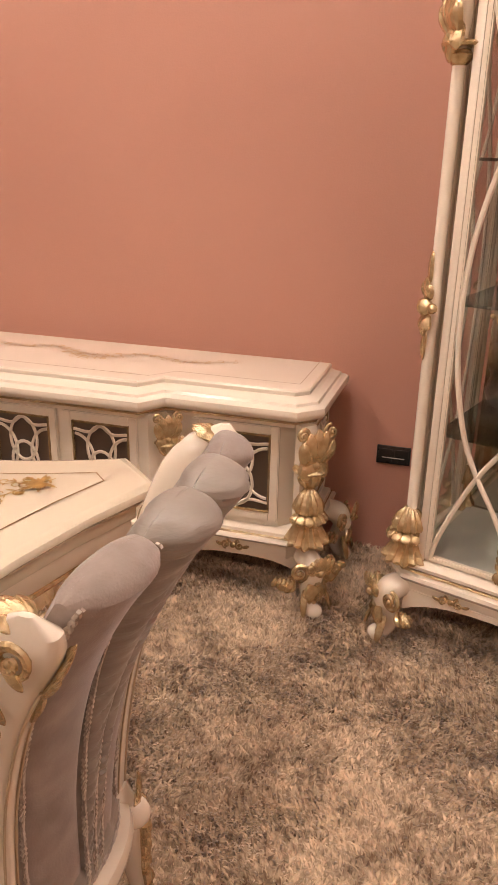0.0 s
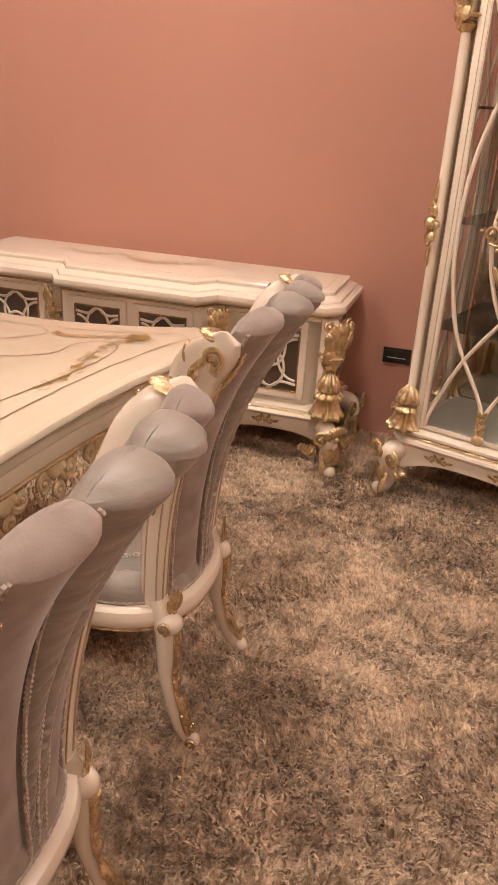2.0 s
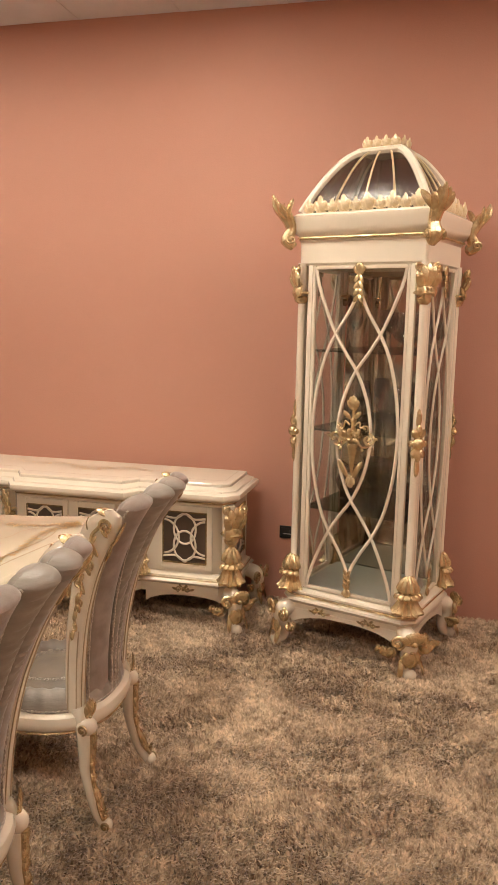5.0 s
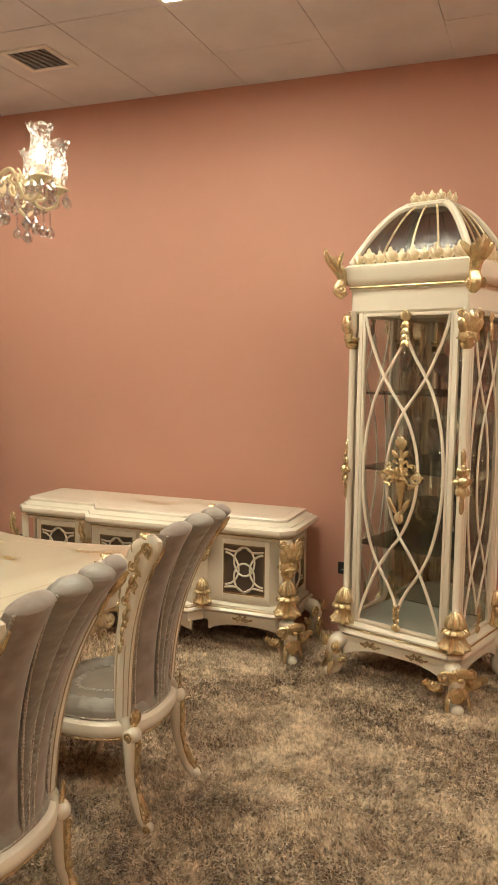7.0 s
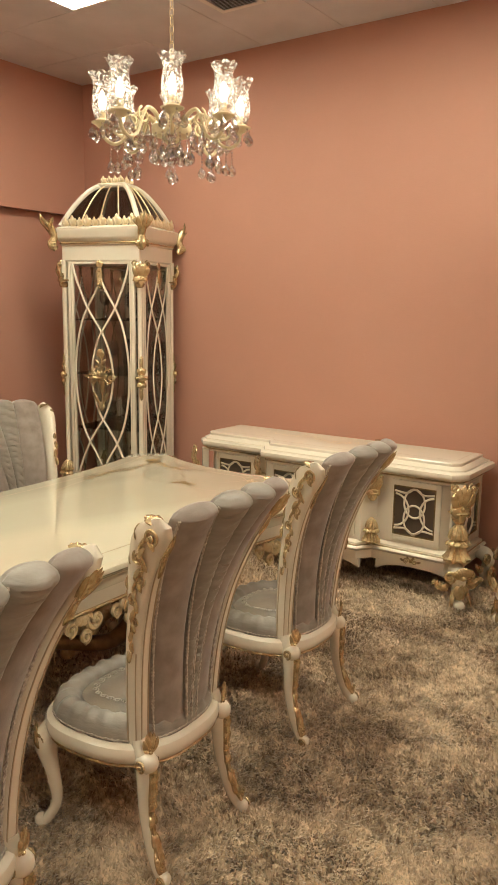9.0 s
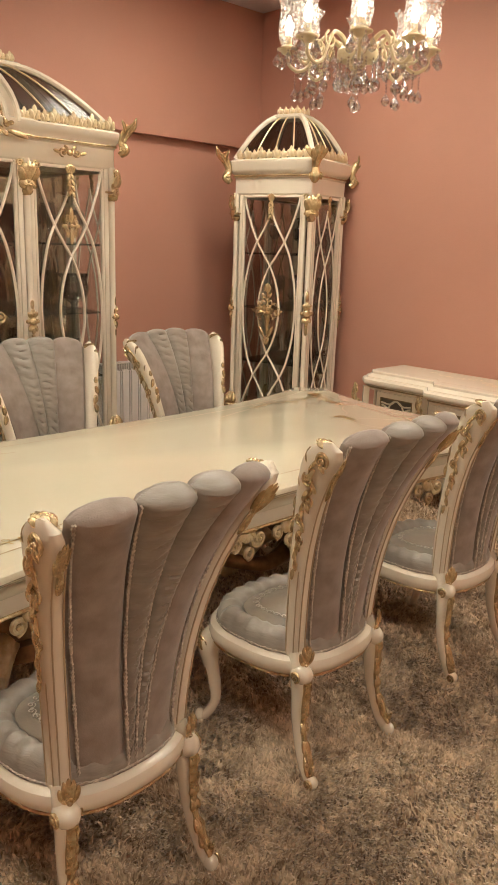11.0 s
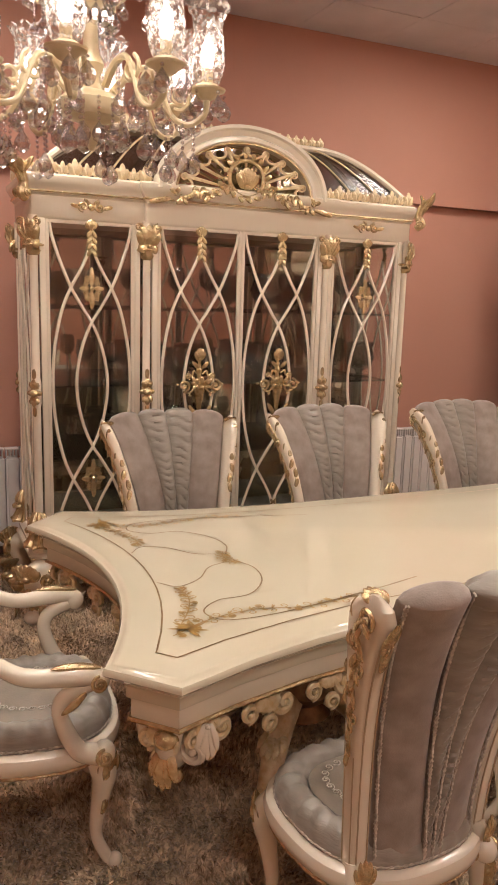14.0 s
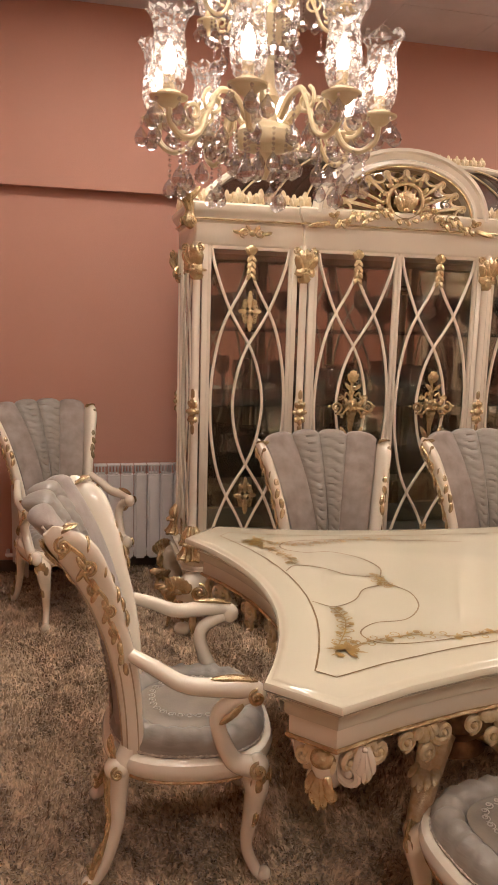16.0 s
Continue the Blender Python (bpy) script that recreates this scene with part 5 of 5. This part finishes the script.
    for s in (-1, 1):
        bm = bmesh.new()
        rnd = random.Random(7)
        for k in range(9):
            x = s * (0.09 + 0.032 * k)
            z = 2.075 - 0.007 * k + 0.02 * math.sin(k * 1.7)
            scroll(bm, (x, yf - 0.028, z), 0.020 - 0.0007 * k, (0, -1, 0), (s * (-1) ** k, 0, 0.2), 0.32)
            leaf(bm, (x, yf - 0.03, z), (x + s * 0.03, yf - 0.034, z + rnd.uniform(-0.045, 0.045)), 0.013, 0.012, (0, -1, 0))
            leaf(bm, (x, yf - 0.03, z), (x - s * 0.02, yf - 0.034, z + rnd.uniform(-0.05, 0.03)), 0.012, 0.012, (0, -1, 0))
        leaf(bm, (s * 0.36, yf - 0.012, 2.01), (s * 0.46, yf - 0.006, 1.985), 0.016, 0.01, (0, -1, 0))
        part("garland", bm, GOLD, arch, "gilt carved garland")
    gallery(t, 0.44, 0.95, -D - 0.02, 2.08)
    gallery(t, -0.95, -0.44, -D - 0.02, 2.08)
    for s in (-1, 1):
        gallery(t, -0.20, 0.20, s * 0.965, 2.08, 90 * s, axis=1)
    dome(t, 0.95, 0.225, 0.52, 0.055, 2.085, 2.36, 12, 4)
    return t


wide = build_wide()
rnd = random.Random(11)
spots = []
for z in (0.728, 1.098, 1.478):
    for k in range(12):
        x = -0.86 + 0.156 * k + rnd.uniform(-0.02, 0.02)
        if abs(abs(x) - 0.458) > 0.06:
            spots.append((x, rnd.uniform(-0.08, 0.12), z, rnd.random() < 0.2, rnd.uniform(0.9, 1.15)))
glassware(spots, wide.matrix_basis.copy())


# ---------------------------------------------------------------- sideboard
def fret(w, h):
    """Interlaced rings that fill a door panel."""
    bm = bmesh.new()
    r = 0.006
    for s in (-1, 1):
        tube(bm, [(0.26 * w * math.cos(q), 0, s * 0.17 * h + 0.30 * h * math.sin(q)) for q in (2 * math.pi * k / 28 for k in range(28))], r, 6, (0, 1, 0), closed=True)
        tube(bm, [(s * 0.5 * w - s * 0.36 * w * math.cos(q), 0, 0.34 * h * math.sin(q)) for q in (-1.5 + 3.0 * k / 16 for k in range(17))], r, 6, (0, 1, 0))
        for e in (-1, 1):
            tube(bm, smooth_path([(0, 0, s * 0.5 * h), (e * 0.2 * w, 0, s * 0.38 * h), (e * 0.5 * w, 0, s * 0.40 * h)], 5), r, 6, (0, 1, 0))
    return bm


def build_sideboard():
    t = thing("sideboard", "long low ivory sideboard with fretwork doors and gilt corner carving", "sideboard", m=pose(-1.845, 2.605, 0) @ Matrix.Diagonal((1, 1, 1.055, 1)))
    X, Y = 0.90, 0.250
    I, P = 0.33, 0.085
    def plan(g):
        x, y = X + g, Y + g
        c = 0.075
        return [(-x + c, -y), (-I - 0.06, -y), (-I, -y - P), (I, -y - P), (I + 0.06, -y), (x - c, -y), (x, -y + c), (x, Y - 0.01), (-x, Y - 0.01), (-x, -y + c)]
    bm = bmesh.new()
    moulded(bm, plan(0.02), [(0.06, 0.622), (0.048, 0.624), (0.046, 0.636), (0.036, 0.640), (0.034, 0.652), (0.012, 0.656), (0.003, 0.664), (0.0, 0.676), (0.003, 0.690), (0.014, 0.698), (0.024, 0.700), (0.028, 0.708), (0.046, 0.716), (0.054, 0.722), (0.058, 0.724), (0.058, 0.736), (0.063, 0.742), (0.08, 0.744)])
    top = part("top", bm, IVORY, t)
    bm = bmesh.new()
    tube(bm, [(x, y, 0.645) for x, y in offset_outline(plan(0.02), 0.032)], 0.004, 6, closed=True)
    part("gold_bead", bm, GOLD, top)
    bm = bmesh.new()
    ribbon(bm, [(-0.82, 0.19), (-0.82, -0.14), (-0.38, -0.14), (-0.31, -0.225), (0.31, -0.225), (0.38, -0.14), (0.82, -0.14), (0.82, 0.19)], 0.004, 0.7452)
    part("inlay_line", bm, INLAY, top, "fine brown inlaid line", False)
    bm = bmesh.new()
    garland(bm, [(-0.55, 0.06), (-0.35, -0.02), (-0.2, 0.03), (0, -0.04), (0.2, 0.03), (0.35, -0.02), (0.55, 0.06)], 0.7457, 0.020, 3)
    garland(bm, [(-0.12, -0.02), (0.0, -0.09), (0.12, -0.02)], 0.7459, 0.022, 4)
    part("flower_inlay", bm, FLOWER, top, "gilt flower marquetry", False)
    bm = bmesh.new()
    moulded(bm, plan(-0.05), [(0.0, 0.24), (0.0, 0.632)])
    body = part("body", bm, IVORY, t)
    bm = bmesh.new()
    moulded(bm, plan(0.0), [(0.04, 0.155), (0.026, 0.16), (0.026, 0.205), (0.012, 0.212), (0.0, 0.224), (0.006, 0.234), (0.020, 0.240), (0.022, 0.252), (0.04, 0.262), (0.052, 0.264)])
    base = part("base", bm, IVORY, t)
    bm = bmesh.new()
    tube(bm, [(x, y, 0.238) for x, y in offset_outline(plan(0.0), 0.016)], 0.005, 6, closed=True)
    part("gold_bead", bm, GOLD, base)
    yb = -Y + 0.05
    doors = [(-0.62, yb, 0.25, 0), (0.62, yb, 0.25, 0), (-0.155, yb - P, 0.22, 0), (0.155, yb - P, 0.22, 0)]
    doors += [(X - 0.05, 0.02, 0.24, 90), (-X + 0.05, 0.02, 0.24, -90)]
    for x, y, w, a in doors:
        m = pose(x, y, 0, 0, 0, a)
        bm = bmesh.new()
        frame_rect(bm, w + 0.06, 0.285, 0.618, 0.030, 0.016, -0.008)
        d = part("door" if a == 0 else "end_panel", bm, IVORY, t, m=m)
        bm = bmesh.new()
        box(bm, -w / 2, w / 2, -0.004, -0.001, 0.315, 0.588)
        part("recess", bm, WALNUT, d, "dark recess", False)
        bm = bmesh.new()
        frame_rect(bm, w - 0.002, 0.316, 0.587, 0.006, 0.012, -0.012)
        part("gold_edge", bm, GOLD, d)
        part("fretwork", fret(w - 0.012, 0.26), IVORY, d, m=pose(0, -0.010, 0.452))
    for x, y, a in ((-X + 0.0, -Y + 0.0, -45), (X, -Y, 45)):
        bm = bmesh.new()
        box(bm, -0.028, 0.028, 0.012, 0.05, 0.262, 0.64, None)
        cp = part("corner_post", bm, IVORY, t, m=pose(x * 0.985, y * 0.955, 0, 0, 0, a))
        # block laid on the post; its near-black colour gives the slot's shade
        bm = bmesh.new()
        box(bm, -0.012, 0.012, -0.001, 0.012, 0.40, 0.52)
        part("slot_shade", bm, DARK, cp, "near-black block painted as a shaded slot", False)
        carved("capital", cp, 0, 0.0, 0.648, 0, 1.55)
        carved("column_shell", cp, 0, 0.0, 0.250, 0, 1.35)
        foot = part("scroll_foot", CARVED["scroll_foot"], None, t, m=pose(x * 1.0, y * 1.03, 0, 0, 0, a) @ Matrix.Scale(1.0, 4))
        carved("foot_gilding", foot, 0, -0.004, -0.01, 0, 1.2)
    for s in (-1, 1):
        foot = part("scroll_foot", CARVED["scroll_foot"], None, t, m=pose(s * (X + 0.01), Y - 0.10, 0, 0, 0, 90 * s))
        carved("foot_gilding", foot, 0, -0.004, -0.01, 0, 1.2)
        carved("capital", t, s * (I + 0.055), -Y - 0.01, 0.64, s * 40, 1.1)
        carved("column_shell", t, s * (I + 0.055), -Y - 0.01, 0.262, s * 40, 0.95)
        carved("cartouche", base, s * 0.62, -Y + 0.022, 0.183, 0, 0.9)
        part("apron", apron(0.48, 0.024, 0.10, 0.165, 0.045, 0), IVORY, base, m=pose(s * 0.64, -Y + 0.05, 0))
    part("apron", apron(0.66, 0.024, 0.11, 0.165, 0.045, 0), IVORY, base, m=pose(0, -Y - P + 0.05, 0))
    return t


build_sideboard()

# ---------------------------------------------------------------- chandeliers
def chandelier_meshes():
    m = {}
    bm = bmesh.new()
    tube(bm, smooth_path([(0.06, 0, 0.0), (0.10, 0, 0.045), (0.145, 0, 0.055), (0.175, 0, 0.01), (0.205, 0, -0.055), (0.25, 0, -0.075), (0.288, 0, -0.05), (0.295, 0, -0.012)], 5), [0.011, 0.010, 0.008, 0.0075, 0.0075, 0.0075, 0.008, 0.009], 8, (0, 1, 0))
    tube(bm, spiral((0.165, 0, 0.022), 0.034, 0.008, 1.3, 1.2, "xz", 20, -1), 0.0055, 6, (0, 1, 0))
    tube(bm, spiral((0.225, 0, -0.012), 0.030, 0.008, 1.2, 4.2, "xz", 20), 0.006, 6, (0, 1, 0))
    m["arm"] = finish(bm, "arm", CREAM)
    bm = bmesh.new()
    lathe(bm, [(0.010, 0.0), (0.022, 0.006), (0.034, 0.018), (0.046, 0.022), (0.048, 0.027), (0.034, 0.030), (0.030, 0.036), (0.022, 0.04), (0.014, 0.042), (0.014, 0.075), (0.006, 0.078)], 16)
    m["cup"] = finish(bm, "cup", CREAM)
    bm = bmesh.new()
    def wavy(r, z, q):
        k = max(0, (z - 0.175) / 0.05)
        return r + 0.004 * k * math.sin(8 * q), z + 0.006 * k * math.cos(8 * q)
    out = [(0.026, 0.036), (0.036, 0.05), (0.043, 0.08), (0.045, 0.105), (0.041, 0.14), (0.037, 0.17), (0.040, 0.195), (0.050, 0.215), (0.056, 0.222)]
    prof = out + [(r - 0.0022, z) for r, z in out[::-1]]
    lathe(bm, prof, 32, wave=wavy)
    m["shade"] = finish(bm, "shade", SHADE)
    bm = bmesh.new()
    lathe(bm, [(0.006, 0.075), (0.013, 0.085), (0.018, 0.105), (0.014, 0.13), (0.005, 0.15), (0.001, 0.156)], 10)
    m["bulb"] = finish(bm, "bulb", BULB)
    for n, k in (("drop_short", 1), ("drop_long", 5)):
        bm = bmesh.new()
        z = 0.0
        for i in range(k):
            bmesh.ops.create_icosphere(bm, subdivisions=1, radius=0.0055, matrix=Matrix.Translation((0, 0, z - 0.006)))
            z -= 0.0135
        lathe(bm, [(0.002, z), (0.006, z - 0.006), (0.016, z - 0.020), (0.020, z - 0.032), (0.016, z - 0.045), (0.004, z - 0.053)], 9)
        m[n] = finish(bm, n, CRYSTAL, False)
    return m


LUSTRE = chandelier_meshes()


def chandelier(x, y, z, tiers, label, ceiling=None, turn=0.0):
    t = thing("chandelier", label, "chandelier", "crystal chandeliers", pose(x, y, z, 0, 0, turn))
    bm = bmesh.new()
    h = 0.16 if len(tiers) == 1 else 0.62
    prof = [(0.006, -0.12), (0.016, -0.10), (0.024, -0.07), (0.03, -0.05), (0.078, -0.035), (0.088, -0.02), (0.088, 0.004), (0.07, 0.022), (0.03, 0.035), (0.024, 0.07), (0.036, 0.10), (0.022, 0.13)]
    if len(tiers) > 1:
        prof += [(0.018, 0.2), (0.03, 0.24), (0.05, 0.27), (0.062, 0.30), (0.03, 0.33), (0.02, 0.42), (0.035, 0.46), (0.018, 0.5), (0.016, 0.58)]
    prof += [(0.012, h), (0.004, h + 0.02)]
    if len(tiers) == 1:
        prof = [(0.006, -0.045), (0.03, -0.04)] + prof[4:]
    lathe(bm, prof, 20)
    part("stem", bm, CREAM, t)
    bm = bmesh.new()
    zz = h + 0.01
    k = 0
    while z + zz < CEIL - 0.04:
        c, q = zz + 0.02, 90 * (k % 2)
        pts = [pose(0, 0, c, 0, 0, q) @ Vector((0.0095 * math.cos(a), 0, 0.022 * math.sin(a))) for a in (2 * math.pi * i / 12 for i in range(12))]
        tube(bm, pts, 0.0018, 5, (0, 1, 0.2), closed=True)
        zz += 0.034
        k += 1
    part("chain", bm, CREAM, t)
    bm = bmesh.new()
    lathe(bm, [(0.05, CEIL - z - 0.0005), (0.05, CEIL - z - 0.02), (0.02, CEIL - z - 0.05), (0.006, CEIL - z - 0.06)], 16)
    part("ceiling_rose", bm, CREAM, t)
    for n, zt, s, off in tiers:
        for i in range(n):
            a = off + 360 * i / n
            arm = part("arm", LUSTRE["arm"], None, t, m=pose(0, 0, zt, 0, 0, a) @ Matrix.Scale(s, 4))
            c = pose(0.295, 0, -0.015)
            part("cup", LUSTRE["cup"], None, arm, m=c)
            part("shade", LUSTRE["shade"], None, arm, "etched clear glass shade", m=c)
            part("bulb", LUSTRE["bulb"], None, arm, "glowing candle bulb", m=c)
            for k in range(5):
                q = 2 * math.pi * (k + 0.3) / 5
                part("crystal_drop", LUSTRE["drop_short"], None, arm, m=pose(0.295 + 0.046 * math.cos(q), 0.046 * math.sin(q), 0.004))
            part("crystal_drop", LUSTRE["drop_long"], None, arm, m=pose(0.262, 0.0, -0.075))
            part("crystal_drop", LUSTRE["drop_long"], None, arm, m=pose(0.205, 0.012, -0.062))
            part("crystal_drop", LUSTRE["drop_long"], None, arm, m=pose(0.13, -0.01, 0.04))
            part("crystal_drop", LUSTRE["drop_long"], None, arm, m=pose(0.235, -0.014, -0.074))
            part("crystal_drop", LUSTRE["drop_short"], None, arm, m=pose(0.18, 0.0, -0.02))
        m = 14
        for i in range(m):
            q = 2 * math.pi * i / m
            part("crystal_drop", LUSTRE["drop_long"], None, t, m=pose(0.084 * s * math.cos(q), 0.084 * s * math.sin(q), zt - 0.028))
    return t


chandelier(-1.90, 1.115, 2.355, [(8, 0.0, 1.0, 41)], "cream crystal chandelier with eight lit glass shades on a chain")
chandelier(-1.90, -1.25, 2.10, [(8, 0.035, 1.06, 22), (5, 0.33, 0.72, 5)], "two-tier cream crystal chandelier with lit etched glass shades")

# ---------------------------------------------------------------- shaggy carpet
def carpet_material():
    m = bpy.data.materials.new("shaggy_brown_wool")
    m.use_nodes = True
    n, l = m.node_tree.nodes, m.node_tree.links
    b = n["Principled BSDF"]
    b.inputs["Roughness"].default_value = 0.75
    b.inputs["Sheen Weight"].default_value = 0.25
    tc = n.new("ShaderNodeTexCoord")
    cols = []
    for s, d in ((2.4, 4), (13.0, 3), (42.0, 2)):
        z = n.new("ShaderNodeTexNoise")
        z.inputs["Scale"].default_value, z.inputs["Detail"].default_value = s, d
        l.new(tc.outputs["Object"], z.inputs["Vector"])
        cols.append(z)
    geo = n.new("ShaderNodeNewGeometry")
    last = None
    for source, weight in ((cols[0].outputs["Fac"], 0.8), (cols[1].outputs["Fac"], 1.1), (cols[2].outputs["Fac"], 1.2), (geo.outputs["Random Per Island"], 0.36)):
        add = n.new("ShaderNodeMath")
        add.operation = "MULTIPLY_ADD"
        l.new(source, add.inputs[0])
        add.inputs[1].default_value = weight
        if last is None:
            add.inputs[2].default_value = -1.19
        else:
            l.new(last.outputs[0], add.inputs[2])
        last = add
    r = n.new("ShaderNodeValToRGB")
    r.color_ramp.elements[0].position, r.color_ramp.elements[0].color = 0.15, (0.20, 0.120, 0.060, 1)
    r.color_ramp.elements[1].position, r.color_ramp.elements[1].color = 0.95, (0.90, 0.70, 0.48, 1)
    l.new(add.outputs[0], r.inputs[0])
    l.new(r.outputs[0], b.inputs["Base Color"])
    return m


SHAG = carpet_material()
floor = bmesh.new()
box(floor, WALL_W, WALL_E, WALL_S, WALL_N, -0.12, 0.0)
floor = tagged(part("floor", floor, SHAG, smooth=False), "floor covered with a brown-beige shaggy carpet", "floor", kind="structure")


def pile(x0, x1, y0, y1, count, seed, height):
    """Tufts of carpet pile: bent tapering blades, thickest and most ruffled in drifts."""
    r = np.random.RandomState(seed)
    x, y = r.uniform(x0, x1, count), r.uniform(y0, y1, count)
    u, v2 = x * 2.1, y * 2.1
    drift = (np.sin(2.1 * u + 1.3 * np.sin(1.7 * v2)) + np.sin(2.7 * v2 + 1.1 * np.sin(2.3 * u + 1)) + 0.6 * np.sin(7 * u + 3 * np.sin(5 * v2)) + 0.6 * np.sin(8 * v2 - 2 * u))
    q = 1.6 * drift + r.normal(0, 1.25, count)
    h = height * r.uniform(0.6, 1.25, count)
    lean = height * (0.85 + 0.15 * np.cos(drift)) * r.uniform(0.5, 1.3, count)
    w = r.uniform(0.0016, 0.0036, count)
    dx, dy = np.cos(q), np.sin(q)
    sx, sy = -dy * w, dx * w
    v = np.empty((count, 5, 3), np.float32)
    z0 = np.full(count, -0.001)
    v[:, 0] = np.stack((x - sx, y - sy, z0), 1)
    v[:, 1] = np.stack((x + sx, y + sy, z0), 1)
    mx, my = x + dx * lean * 0.35, y + dy * lean * 0.35
    v[:, 2] = np.stack((mx + sx * 1.2, my + sy * 1.2, h * 0.75), 1)
    v[:, 3] = np.stack((mx - sx * 1.2, my - sy * 1.2, h * 0.75), 1)
    v[:, 4] = np.stack((x + dx * lean, y + dy * lean, h), 1)
    i = np.arange(count) * 5
    me = bpy.data.meshes.new("carpet_pile")
    me.vertices.add(count * 5)
    me.vertices.foreach_set("co", v.ravel())
    loops = np.stack((i, i + 1, i + 2, i + 3, i + 3, i + 2, i + 4), 1).ravel()
    me.loops.add(count * 7)
    me.loops.foreach_set("vertex_index", loops.astype(np.int32))
    me.polygons.add(count * 2)
    starts = np.stack((np.arange(count) * 7, np.arange(count) * 7 + 4), 1).ravel()
    me.polygons.foreach_set("loop_start", starts.astype(np.int32))
    me.update(calc_edges=True)
    me.validate()
    me.materials.append(SHAG)
    return tagged(new("carpet_pile", me), "long brown-beige shaggy carpet pile", "carpet", kind="stuff")


pile(-1.45, 1.0, -2.0, 2.4, 260000, 1, 0.023)
pile(-1.45, 1.0, 2.4, 2.86, 22000, 2, 0.023)
pile(-4.38, -1.45, -3.0, -0.9, 95000, 3, 0.023)
pile(-4.38, -1.45, -0.9, 2.86, 90000, 4, 0.023)
pile(-1.45, 1.0, -3.0, -2.0, 15000, 5, 0.023)
